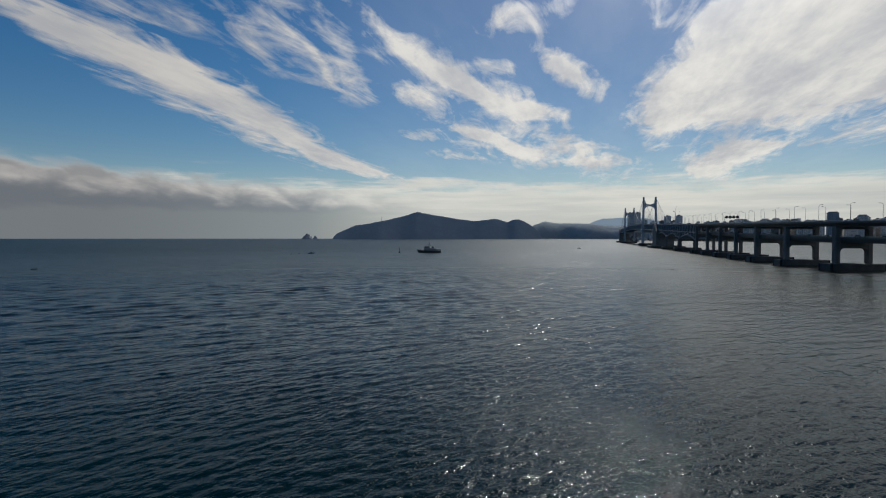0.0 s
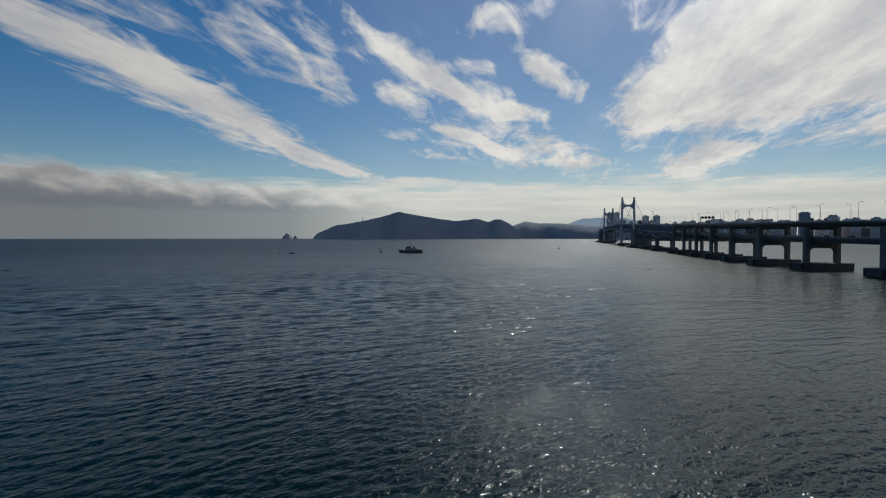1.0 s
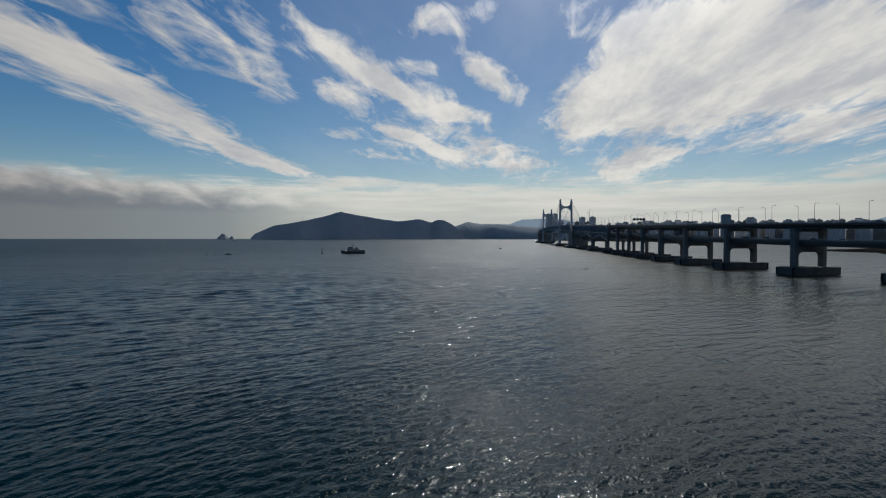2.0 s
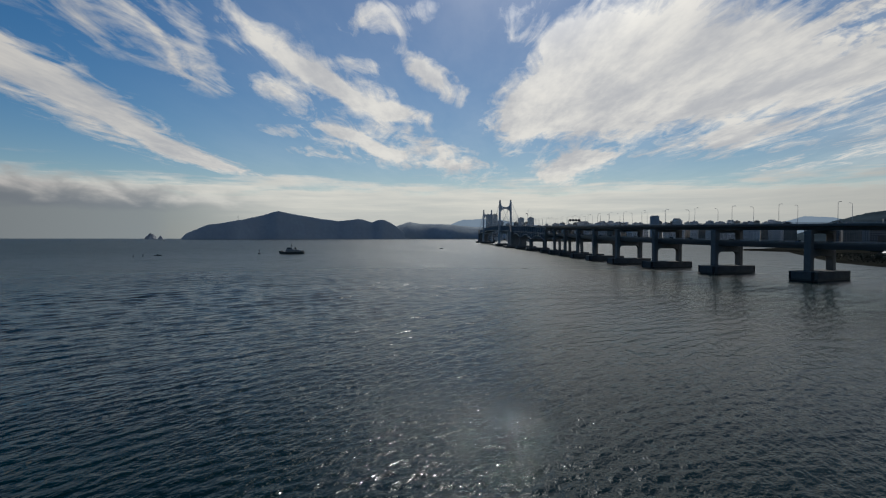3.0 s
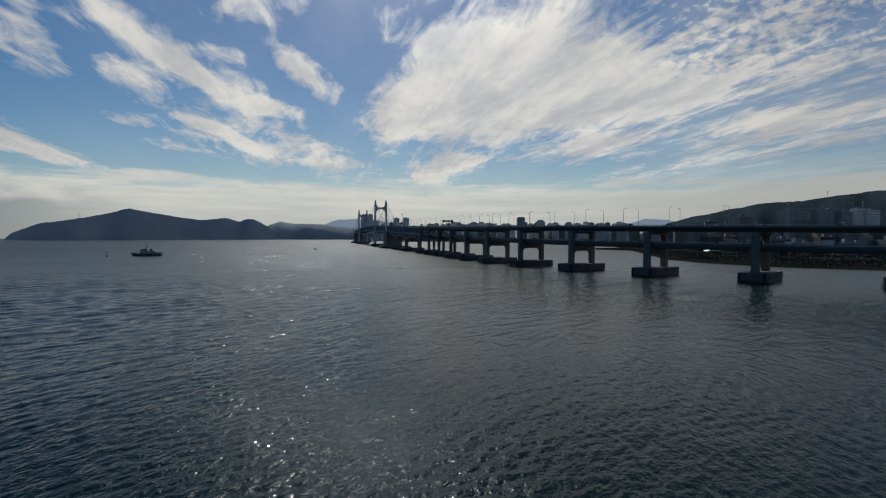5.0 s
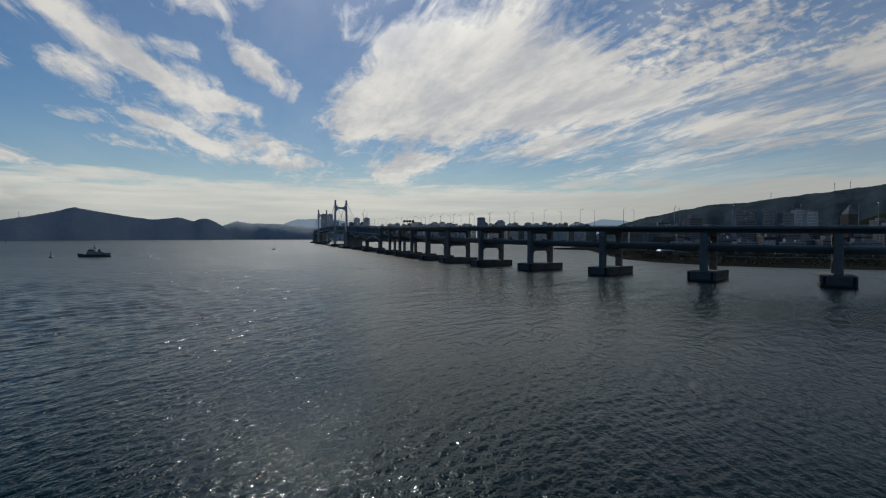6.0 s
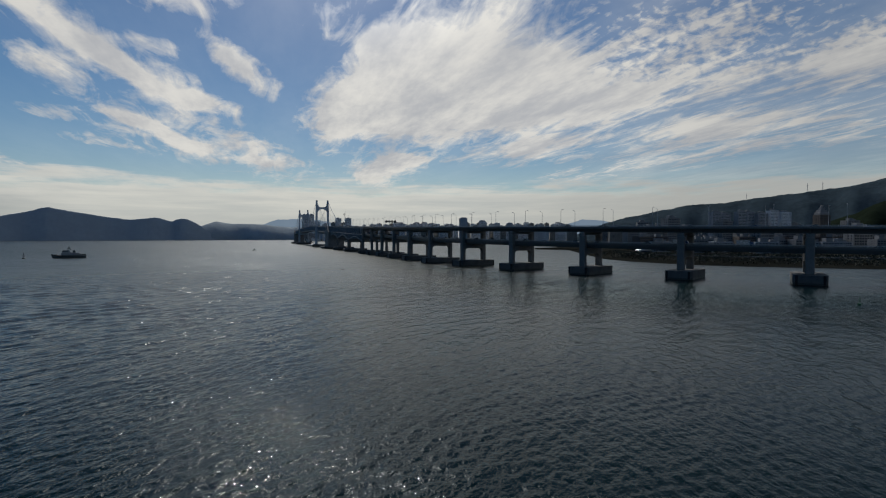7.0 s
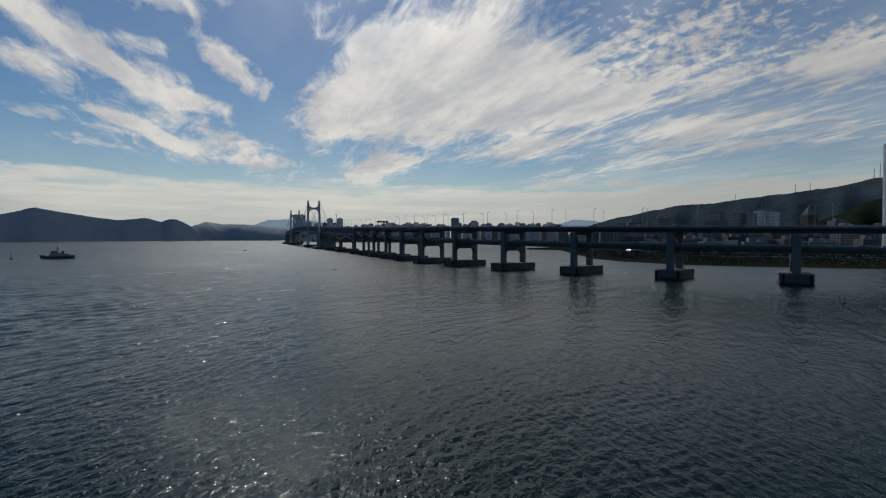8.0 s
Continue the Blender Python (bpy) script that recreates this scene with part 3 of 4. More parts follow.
COL, HALF = 1.55, 10.2      # half width of a column, half distance between the columns


def build_pier(s):
    top, low = upper_z(s) - UPPER_DEEP - 0.12, lower_z(s)
    owner = empty("viaduct_pier", frame_at(s))
    tagged(owner, "two-column concrete frame pier on a wide footing in the water", "bridge pier", "viaduct piers")
    bm = bmesh.new()
    out = [(-17, -5.5), (-15, -7.5), (15, -7.5), (17, -5.5), (17, 5.5), (15, 7.5), (-15, 7.5), (-17, 5.5)]
    rings = [[bm.verts.new((x * k, y * k, z)) for x, y in out] for z, k in ((1.0, 1.0), (4.75, 1.0), (5.0, 0.985))]
    for p, q in zip(rings, rings[1:]):
        for i in range(8):
            bm.faces.new((p[i], p[(i + 1) % 8], q[(i + 1) % 8], q[i]))
    bm.faces.new(rings[0][::-1]), bm.faces.new(rings[-1])
    footing = part("footing", bm, CAP_CONCRETE, owner)
    bm = bmesh.new()
    rings = [[bm.verts.new((x * k, y * k, z)) for x, y in out] for z, k in ((-3.0, 0.992), (1.0, 0.992))]
    for i in range(8):
        bm.faces.new((rings[0][i], rings[0][(i + 1) % 8], rings[1][(i + 1) % 8], rings[1][i]))
    part("tide_band", bm, WET, footing, "dark wet tidal band")
    for x in (-16.6, 16.6):
        for y in (-5.9, 5.9):
            bm = bmesh.new()
            box(bm, (x - 0.6, y - 0.6, 0.2), (x + 0.6, y + 0.6, 4.9), bevel=0.1)
            part("fender", bm, TYRE, footing, "black rubber fender strip")
    for side in (-1, 1):
        bm = bmesh.new()
        box(bm, (side * HALF - COL, -2.0, 5.0), (side * HALF + COL, 2.0, top - 2.0), bevel=0.35)
        part("column", bm, CONCRETE, owner)
    inner = HALF - COL
    beam_top, beam_low = low - LOWER_DEEP, low - 6.9
    bm = bmesh.new()
    arch = rounded_opening(inner, beam_low - 2.6, beam_low, 2.6)
    prism(bm, [(-inner, beam_top)] + arch + [(inner, beam_top)], -1.7, 1.7)
    part("lower_crossbeam", bm, CONCRETE, owner)
    bm = bmesh.new()
    w = HALF + COL
    prism(bm, [(-w, top), (w, top), (w, top - 2.0), (inner, top - 2.0), (inner - 1.6, top - 1.7), (-inner + 1.6, top - 1.7), (-inner, top - 2.0), (-w, top - 2.0)], -1.9, 1.9)
    part("upper_crossbeam", bm, CONCRETE, owner)
    for side in (-1, 1):
        for x in (4.0, 8.0):
            bm = bmesh.new()
            box(bm, (side * x - 0.5, -0.6, top), (side * x + 0.5, 0.6, top + 0.12))
            part("bearing", bm, DARK, owner)
    return owner


build_viaduct()
for i in range(-3, 11):
    build_pier(SPAN * i)


# ---------------------------------------------------------------- steel truss spans, anchorages and the suspension bridge
TRUSS0, ANCHOR, TOWER1, TOWER2, ANCHOR2, END = 600.0, 960.0, 1165.0, 1665.0, 1870.0, 2350.0


def build_truss(name, s0, s1, panel, label, haunch=None, half=11.0):
    """A double-deck truss: both decks, chords, posts and diagonals. haunch: distance between piers at which the lower chord drops."""
    owner = tagged(empty(name), label, "bridge")
    for deck, height in (("upper_deck", upper_z), ("lower_deck", lower_z)):
        bm = bmesh.new()
        sweep(bm, [(-half - 1, 0), (half + 1, 0), (half + 1, -0.9), (half, -1.4), (-half, -1.4), (-half - 1, -0.9)], s0 + 0.1, s1 - 0.1, height)
        part(deck, bm, TRUSS_STEEL, owner)
    for side in (-1, 1):
        bm = bmesh.new()
        sweep(bm, [(side * 11.75 - 0.25, 0.002), (side * 11.75 + 0.25, 0.002), (side * 11.75 + 0.2, 0.55), (side * 11.75 - 0.2, 0.55)], s0 + 0.1, s1 - 0.1, upper_z)
        part("kerb", bm, CONCRETE, owner)

    def drop(s):
        if not haunch:
            return 2.0
        u = abs(((s - s0) / haunch + 0.5) % 1 - 0.5) * 2          # 0 over a pier, 1 in mid span
        return 4.5 + 6.5 * max(0.0, 1 - u * 1.15) ** 1.2
    k = int(round((s1 - s0) / panel))
    at = np.linspace(s0 + 0.3, s1 - 0.3, k + 1)
    for side in (-1, 1):
        x = side * half
        for chord, height in (("top_chord", lambda s: upper_z(s) - 1.0), ("middle_chord", lambda s: lower_z(s) - 0.9), ("bottom_chord", lambda s: lower_z(s) - drop(s))):
            bm = bmesh.new()
            sweep(bm, [(x - 0.55, -0.6), (x + 0.55, -0.6), (x + 0.55, 0.6), (x - 0.55, 0.6)], s0 + 0.1, s1 - 0.1, height, panel / 2)
            part(chord, bm, TRUSS_STEEL, owner)
        bm = bmesh.new()
        for i, s in enumerate(at):
            hi, lo = frame_at(s, upper_z(s) - 1) @ Vector((x, 0, 0)), frame_at(s, lower_z(s) - drop(s)) @ Vector((x, 0, 0))
            tube(bm, lo, hi, 0.55, sides=4)
            if i < k:
                t = at[i + 1]
                a, b = (s, t) if i % 2 else (t, s)
                tube(bm, frame_at(a, lower_z(a) - drop(a)) @ Vector((x, 0, 0)), frame_at(b, lower_z(b) - 0.9) @ Vector((x, 0, 0)), 0.5, sides=4)
                tube(bm, frame_at(a, lower_z(a) - 0.9) @ Vector((x, 0, 0)), frame_at(b, upper_z(b) - 1) @ Vector((x, 0, 0)), 0.75, sides=4)
        part("lattice", bm, TRUSS_STEEL, owner)
    bm = bmesh.new()
    for s in at[1:-1]:
        m = frame_at(s, lower_z(s) - drop(s))
        tube(bm, m @ Vector((-half, 0, 0)), m @ Vector((half, 0, 0)), 0.4, sides=4)
    part("floor_beam", bm, TRUSS_STEEL, owner)
    return owner


def footing_block(owner, s, a, b, top):
    bm = bmesh.new()
    m = frame_at(s)
    box(bm, (-a, -b, 1.3), (a, b, top), m, bevel=1.2)
    footing = part("footing", bm, CAP_CONCRETE, owner)
    bm = bmesh.new()
    box(bm, (-a + 0.15, -b + 0.15, -3), (a - 0.15, b - 0.15, 1.3), m)
    part("tide_band", bm, WET, footing, "dark wet tidal band")


def build_truss_pier(s):
    owner = tagged(empty("truss_pier"), "tall solid-headed concrete pier on a wide footing", "bridge pier", "truss piers")
    footing_block(owner, s, 19, 9, 5.5)
    top, m = lower_z(s) - 11.6, frame_at(s)
    for side in (-1, 1):
        bm = bmesh.new()
        box(bm, (side * 11 - 2.3, -2.6, 5.5), (side * 11 + 2.3, 2.6, top), m, bevel=0.5)
        part("column", bm, CONCRETE, owner)
    bm = bmesh.new()
    box(bm, (-8.7, -2.2, top - 4), (8.7, 2.2, top), m, bevel=0.3)
    part("crossbeam", bm, CONCRETE, owner)


def build_anchorage(s):
    owner = tagged(empty("cable_anchorage"), "massive pale concrete anchor block of the suspension cables", "anchorage", "cable anchorages")
    footing_block(owner, s, 26, 30, 5.0)
    m = frame_at(s)
    bm = bmesh.new()
    hi = lower_z(s) - 2.0
    prism(bm, [(-27, 5.0), (27, 5.0), (24, hi), (-24, hi)], -16, 16, m @ Matrix.Rotation(math.pi / 2, 4, "Z"))
    part("block", bm, CONCRETE, owner)
    for side in (-1, 1):
        bm = bmesh.new()
        prism(bm, [(-20, hi), (22, hi), (14, upper_z(s) + 2.5), (6, upper_z(s) + 2.5)], side * 14.4 - 1.6, side * 14.4 + 1.6, m @ Matrix.Rotation(math.pi / 2, 4, "Z"))
        part("cable_housing", bm, CONCRETE, owner)


LEG = 13.2
TOWER_TOP = 113.0


def build_tower(s):
    owner = tagged(empty("bridge_tower", frame_at(s)), "tall slender portal tower carrying the suspension cables", "bridge tower", "suspension towers")
    bm = bmesh.new()
    box(bm, (-24, -11, 1.3), (24, 11, 6.5), bevel=1.5)
    footing = part("footing", bm, CAP_CONCRETE, owner)
    bm = bmesh.new()
    box(bm, (-23.8, -10.8, -3), (23.8, 10.8, 1.3))
    part("tide_band", bm, WET, footing, "dark wet tidal band")
    for side in (-1, 1):
        bm = bmesh.new()
        rings = []
        for z, a, b in ((6.5, 3.0, 4.2), (50, 2.6, 3.6), (107, 2.1, 3.0), (TOWER_TOP, 2.1, 2.4)):
            x = side * (LEG + 1.5 * (1 - z / TOWER_TOP))
            rings.append([bm.verts.new((x + p * a, q * b, z)) for p, q in ((-1, -0.7), (-0.7, -1), (0.7, -1), (1, -0.7), (1, 0.7), (0.7, 1), (-0.7, 1), (-1, 0.7))])
        for p, q in zip(rings, rings[1:]):
            for i in range(8):
                bm.faces.new((p[i], p[(i + 1) % 8], q[(i + 1) % 8], q[i]))
        bm.faces.new(rings[0][::-1]), bm.faces.new(rings[-1])
        leg = part("leg", bm, TOWER_STEEL, owner)
        bm = bmesh.new()
        box(bm, (side * LEG - 1.3, -2.2, TOWER_TOP), (side * LEG + 1.3, 2.2, TOWER_TOP + 1.6), bevel=0.3)
        part("saddle", bm, STEEL, leg)
    inner = LEG - 1.7
    # the upper beam: a deep arch below, hollowed above
    bm = bmesh.new()
    mid = 16
    arch = [(inner * math.cos(math.pi - math.pi * i / mid), 83 + 9.5 * math.sin(math.pi * i / mid)) for i in range(mid + 1)]
    cup = [(inner * math.cos(math.pi * i / mid), 105 - 8.0 * math.sin(math.pi * i / mid)) for i in range(mid + 1)]
    pts = [bm.verts.new((x, -1.6, z)) for x, z in arch + cup] + [bm.verts.new((x, 1.6, z)) for x, z in arch + cup]
    k = mid + 1
    for base in (0, 2 * k):
        for i in range(mid):
            bm.faces.new((pts[base + i], pts[base + i + 1], pts[base + k + mid - 1 - i], pts[base + k + mid - i]))
    for i in range(2 * k):
        j = (i + 1) % (2 * k)
        bm.faces.new((pts[i], pts[j], pts[2 * k + j], pts[2 * k + i]))
    bmesh.ops.recalc_face_normals(bm, faces=bm.faces[:])
    part("arched_crossbeam", bm, TOWER_STEEL, owner)
    bm = bmesh.new()
    zz = lower_z(s) - 3.2
    box(bm, (-inner - 0.6, -2.4, zz - 6), (inner + 0.6, 2.4, zz), bevel=0.4)
    part("deck_crossbeam", bm, TOWER_STEEL, owner)
    return owner


def build_cables():
    """The two main cables with their hangers."""
    def height(s):
        if s < TOWER1:
            u = (s - ANCHOR) / (TOWER1 - ANCHOR)
            a = upper_z(ANCHOR) + 2
            return a + (TOWER_TOP + 1 - a) * (0.72 * u + 0.28 * u * u)
        if s > TOWER2:
            u = (ANCHOR2 - s) / (ANCHOR2 - TOWER2)
            a = upper_z(ANCHOR2) + 2
            return a + (TOWER_TOP + 1 - a) * (0.72 * u + 0.28 * u * u)
        u = (s - (TOWER1 + TOWER2) / 2) / ((TOWER2 - TOWER1) / 2)
        return 62 + (TOWER_TOP + 1 - 62) * u * u
    for side in (-1, 1):
        owner = tagged(empty("main_cable"), "thick grey suspension cable with thin hangers", "bridge cable", "suspension cables")
        bm = bmesh.new()
        steps = np.concatenate([np.linspace(ANCHOR, TOWER1, 22)[:-1], np.linspace(TOWER1, TOWER2, 44)[:-1], np.linspace(TOWER2, ANCHOR2, 22)])
        pts = [frame_at(s, height(s)) @ Vector((side * LEG, 0, 0)) for s in steps]
        for a, b in zip(pts, pts[1:]):
            tube(bm, a, b, 0.42, sides=6)
        part("cable", bm, CABLE, owner)
        for s in np.arange(ANCHOR + 40, ANCHOR2 - 30, 15.0):
            if min(abs(s - TOWER1), abs(s - TOWER2)) < 7 or height(s) - upper_z(s) < 3:
                continue
            bm = bmesh.new()
            tube(bm, frame_at(s, upper_z(s) - 1) @ Vector((side * LEG, 0, 0)), frame_at(s, height(s)) @ Vector((side * LEG, 0, 0)), 0.11, sides=4)
            part("hanger", bm, CABLE, owner)


build_truss("truss_bridge", TRUSS0, ANCHOR - 16, 10.0, "double-deck steel truss with haunches over its piers", haunch=120.0)
build_truss("suspension_deck", ANCHOR - 15.5, ANCHOR2 + 15.5, 10.0, "double-deck stiffening truss hung from suspension cables", half=11.5)
build_truss("truss_bridge", ANCHOR2 + 16, END, 10.0, "double-deck steel truss with haunches over its piers", haunch=120.0)
for s in (TRUSS0 + 120, TRUSS0 + 240, ANCHOR2 + 136, ANCHOR2 + 256, ANCHOR2 + 376):
    build_truss_pier(s)
for s in (ANCHOR, ANCHOR2):
    build_anchorage(s)
for s in (TOWER1, TOWER2):
    build_tower(s)
build_cables()


# ---------------------------------------------------------------- the far shore and the town
VIEW = Matrix.Translation((-4.8, -11.2, 0)) @ Matrix.Rotation(radians(-34.76), 4, "Z")      # the plan of the town: x to the right, y inland


def town(x, y, z=0.0):
    return VIEW @ Vector((x, y, z))


SHORE = [(900, 120), (560, 330), (420, 372), (333, 401), (293, 416), (251, 435), (207, 466), (177, 525), (167, 593), (184, 736), (214, 975), (170, 1030), (160, 1062), (220, 1120),
         (360, 1500), (300, 2050), (60, 2330), (-350, 2520), (-640, 2760), (-900, 3050), (-1000, 3900)]


def build_ground():
    """The land on the far side of the bridge: a sloping shore round a flat town."""
    rim = [(2600, 4300), (3600, 1500), (2400, -300)]
    pts = []
    for (x0, y0), (x1, y1) in zip(SHORE, SHORE[1:]):
        k = max(2, int(math.hypot(x1 - x0, y1 - y0) / 14))
        pts += [(x0 + (x1 - x0) * i / k, y0 + (y1 - y0) * i / k) for i in range(k)]
    pts.append(SHORE[-1])
    bm = bmesh.new()
    rings = []
    for off, z in ((-6, -2.0), (2, 0.5), (16, 2.2), (30, 4.6), (34, 5.6)):
        ring = []
        for i, (x, y) in enumerate(pts):
            x0, y0 = pts[max(0, i - 3)]
            x1, y1 = pts[min(len(pts) - 1, i + 3)]
            d = math.hypot(x1 - x0, y1 - y0)
            nx, ny = (y1 - y0) / d, -(x1 - x0) / d
            jig = 1.5 * noise.noise((x * 0.06, y * 0.06, off))
            inland = min(off, 9) if 850 < y < 1110 else off
            ring.append(bm.verts.new(town(x + nx * (inland + jig), y + ny * (inland + jig), z if inland == off else min(z, 2.6) + 0.1 * noise.noise((x, y, 1)))))
        rings.append(ring)
    for p, q in zip(rings, rings[1:]):
        for i in range(len(p) - 1):
            bm.faces.new((p[i], p[i + 1], q[i + 1], q[i]))
    last = rings[-1] + [bm.verts.new(town(x, y, 5.6)) for x, y in rim]
    top = bm.faces.new(last)
    bmesh.ops.triangulate(bm, faces=[top])
    bmesh.ops.recalc_face_normals(bm, faces=bm.faces[:])
    ob = part("ground", bm, EARTH)
    tagged(ob, "low shore with a dark muddy bank and park ground", "ground", kind="structure")
    # sand at the water's edge, earth above
    ob.data.materials.append(SAND)
    k = (len(pts) - 1)
    for f in ob.data.polygons:
        if f.index < k:
            f.material_index = 1
    return ob


build_ground()


def build_seawall(x0, y0, x1, y1, height=1.3):
    """A pale concrete promenade wall with a coping."""
    a, b = town(x0, y0, 5.3), town(x1, y1, 5.3)
    d = (b - a).length
    m = Matrix.Translation(a) @ (b - a).to_track_quat("X", "Z").to_matrix().to_4x4()
    owner = tagged(empty("seawall", m), "low pale concrete promenade wall above the shore", "wall", "promenade walls")
    bm = bmesh.new()
    box(bm, (0, -0.35, 0), (d, 0.35, height), bevel=0.05)
    part("wall_body", bm, CONCRETE, owner)
    bm = bmesh.new()
    box(bm, (-0.1, -0.55, height), (d + 0.1, 0.55, height + 0.25), bevel=0.05)
    part("coping", bm, FACADE["grey"], owner)


for x0, y0, x1, y1 in ((205, 545, 232, 508), (232, 508, 268, 482), (268, 482, 330, 458), (330, 458, 392, 436), (392, 436, 470, 402)):
    build_seawall(x0, y0, x1, y1)


# ---------------------------------------------------------------- buildings
def build_block(name, wide, deep, floors, tone, label, floor_h=3.0, bays=6, crown="box", glass=None, band=1.1):
    """A building: a glazed core behind proud floor bands and piers, a parapet and roof houses."""
    owner = tagged(empty(name), label, "building", "town buildings")
    h = floors * floor_h
    bm = bmesh.new()
    box(bm, (-wide / 2 + 0.35, -deep / 2 + 0.35, -1), (wide / 2 - 0.35, deep / 2 - 0.35, h))
    part("window_glazing", bm, glass or GLASS, owner)
    bm = bmesh.new()
    for i in range(floors + 1):
        z = i * floor_h
        box(bm, (-wide / 2, -deep / 2, z - 0.6), (wide / 2, deep / 2, z + (band if i < floors else 1.1)))
    tagged(part("slab_grid", bm, FACADE[tone], owner), kind="stuff")
    bm = bmesh.new()
    for i in range(bays + 1):
        x = -wide / 2 + 0.7 + (wide - 1.4) * i / bays
        w = 0.7 if i % 2 else 1.1
        for y in (-deep / 2 + 0.3, deep / 2 - 0.3):
            box(bm, (x - w / 2, y - 0.35, -1), (x + w / 2, y + 0.35, h - 0.6))
    for x in (-wide / 2 + 0.3, wide / 2 - 0.3):
        for k in (-0.42, -0.12, 0.2, 0.42):
            box(bm, (x - 0.34, deep * k - 1.6, -1), (x + 0.34, deep * k + 1.6, h - 0.6))
    tagged(part("wall_grid", bm, FACADE[tone], owner), kind="stuff")
    bm = bmesh.new()
    if crown == "box":
        box(bm, (-wide * 0.22, -deep * 0.25, h + 1.1), (wide * 0.12, deep * 0.25, h + 5.0), bevel=0.2)
        box(bm, (wide * 0.2, -deep * 0.2, h + 1.1), (wide * 0.34, deep * 0.1, h + 3.4), bevel=0.2)
    elif crown == "steps":
        for i, k in enumerate((0.44, 0.33, 0.2, 0.09)):
            box(bm, (-wide * k, -deep * k, h + 1.1 + 4 * i), (wide * k, deep * k, h + 5.1 + 4 * i), bevel=0.5)
    else:
        box(bm, (-wide * 0.4, -deep * 0.4, h + 1.1), (wide * 0.4, deep * 0.4, h + 4.5), bevel=1.5)
    part("roof_house", bm, FACADE["grey"], owner)
    return owner


KINDS = [
    build_block("apartment_block", 24, 12, 23, "white", "tall pale apartment slab with rows of dark windows", bays=8),
    build_block("apartment_block", 20, 13, 24, "white", "tall pale apartment tower behind the bridge", bays=6),
    build_block("apartment_block", 28, 12, 15, "beige", "beige apartment slab with rows of dark windows", bays=9),
    build_block("town_house", 18, 14, 5, "grey", "low grey town building near the shore", bays=5),
    build_block("town_house", 26, 14, 4, "dark", "low dark grey town building near the shore", bays=7),
    build_block("town_house", 22, 16, 6, "brown", "brown brick town building near the shore", bays=6),
    build_block("office_building", 26, 18, 9, "grey", "grey office building in the town", 3.6, 7),
    build_block("glass_tower", 34, 26, 26, "blue", "blue-grey glass office tower", 4.0, 12, "round", TOWER_GLASS),
    build_block("high_rise", 26, 22, 42, "white", "very tall pale apartment tower beyond the bridge", 3.0, 9, band=1.3),
    build_block("high_rise", 30, 20, 30, "white", "tall pale apartment tower beyond the bridge", 3.0, 10, "round", band=1.3),
    build_block("office_building", 20, 18, 13, "grey", "tall grey office building in the town", 3.5, 7),
    build_block("apartment_block", 30, 12, 27, "white", "broad pale apartment slab in the town", bays=9),
    build_block("apartment_block", 22, 14, 29, "beige", "slim beige apartment tower in the town", bays=6),
    build_block("apartment_block", 20, 13, 23, "dark", "dark grey apartment tower below the ridge", bays=6),
    build_block("apartment_block", 24, 12, 22, "dark", "dark grey apartment slab below the ridge", bays=8),
    build_block("high_rise", 27, 22, 36, "white", "tall pale apartment tower near the far bank", 3.0, 9, band=1.3),
]
USED = set()


def put(kind, x, y, turn=0.0, z=5.5):
    """Stands a building of that kind in the town; the first one is the model itself."""
    m = Matrix.Translation(town(x, y, z)) @ Matrix.Rotation(radians(turn - 34.76), 4, "Z")
    if kind not in USED:
        USED.add(kind)
        KINDS[kind].matrix_basis = m
    else:
        copy_thing(KINDS[kind], m)


# the white and grey tower blocks under the ridge
for x, y, k in ((543, 1110, 13), (566, 1120, 14), (590, 1100, 13), (613, 1115, 13), (637, 1110, 14), (666, 1120, 1), (690, 1120, 0), (716, 1130, 2)):
    put(k, x, y, 12)
# behind the first tower of the bridge
for x, y, k in ((-716, 2600, 8), (-681, 2590, 8), (-656, 2600, 9), (-612, 2600, 11), (-580, 2620, 12), (-553, 2610, 15), (-532, 2640, 12), (-502, 2600, 15)):
    put(k, x, y, 20)
put(7, 56, 2480, 10)
put(9, 142, 2450, 0)
for x, y, k in ((326, 800, 10), (356, 815, 6), (298, 800, 6)):
    put(k, x, y, 10)
# rows of houses and blocks that fill the town
rng = random.Random(11)
for i in range(76):
    x = -400 + 27 * (i % 38) + rng.uniform(-7, 7)
    y = 2620 + 120 * (i // 38) - 0.3 * (x + 100) * (x < 300) + rng.uniform(-25, 25)
    if abs(x - 56) > 42 or i >= 38:
        put(rng.choice((2, 11, 1, 0, 2, 1, 0, 11)) if i < 38 else rng.choice((9, 11, 12, 11, 1)), x, y, rng.uniform(-15, 15))
for i in range(30):
    put(rng.choice((5, 6, 10, 5)) if i % 4 else 6, 340 + 24 * i + rng.uniform(-6, 6), 1010 - 6 * i + rng.uniform(-20, 40), rng.uniform(-20, 20))
for i in range(36):
    put(rng.choice((6, 2, 5, 6)), rng.uniform(380, 1050), rng.uniform(1150, 1900), rng.uniform(-20, 20))
for i in range(26):
    x = 250 + i * 21 + rng.uniform(-5, 5)
    put(rng.choice((3, 4, 5, 3, 4)), x, 640 - (x - 250) * 0.22 + rng.uniform(0, 90), rng.uniform(-10, 25))
for i in range(18):
    x = 300 + i * 27 + rng.uniform(-6, 6)
    put(rng.choice((3, 5, 6)), x, 760 - (x - 300) * 0.2 + rng.uniform(0, 60), rng.uniform(-10, 25))

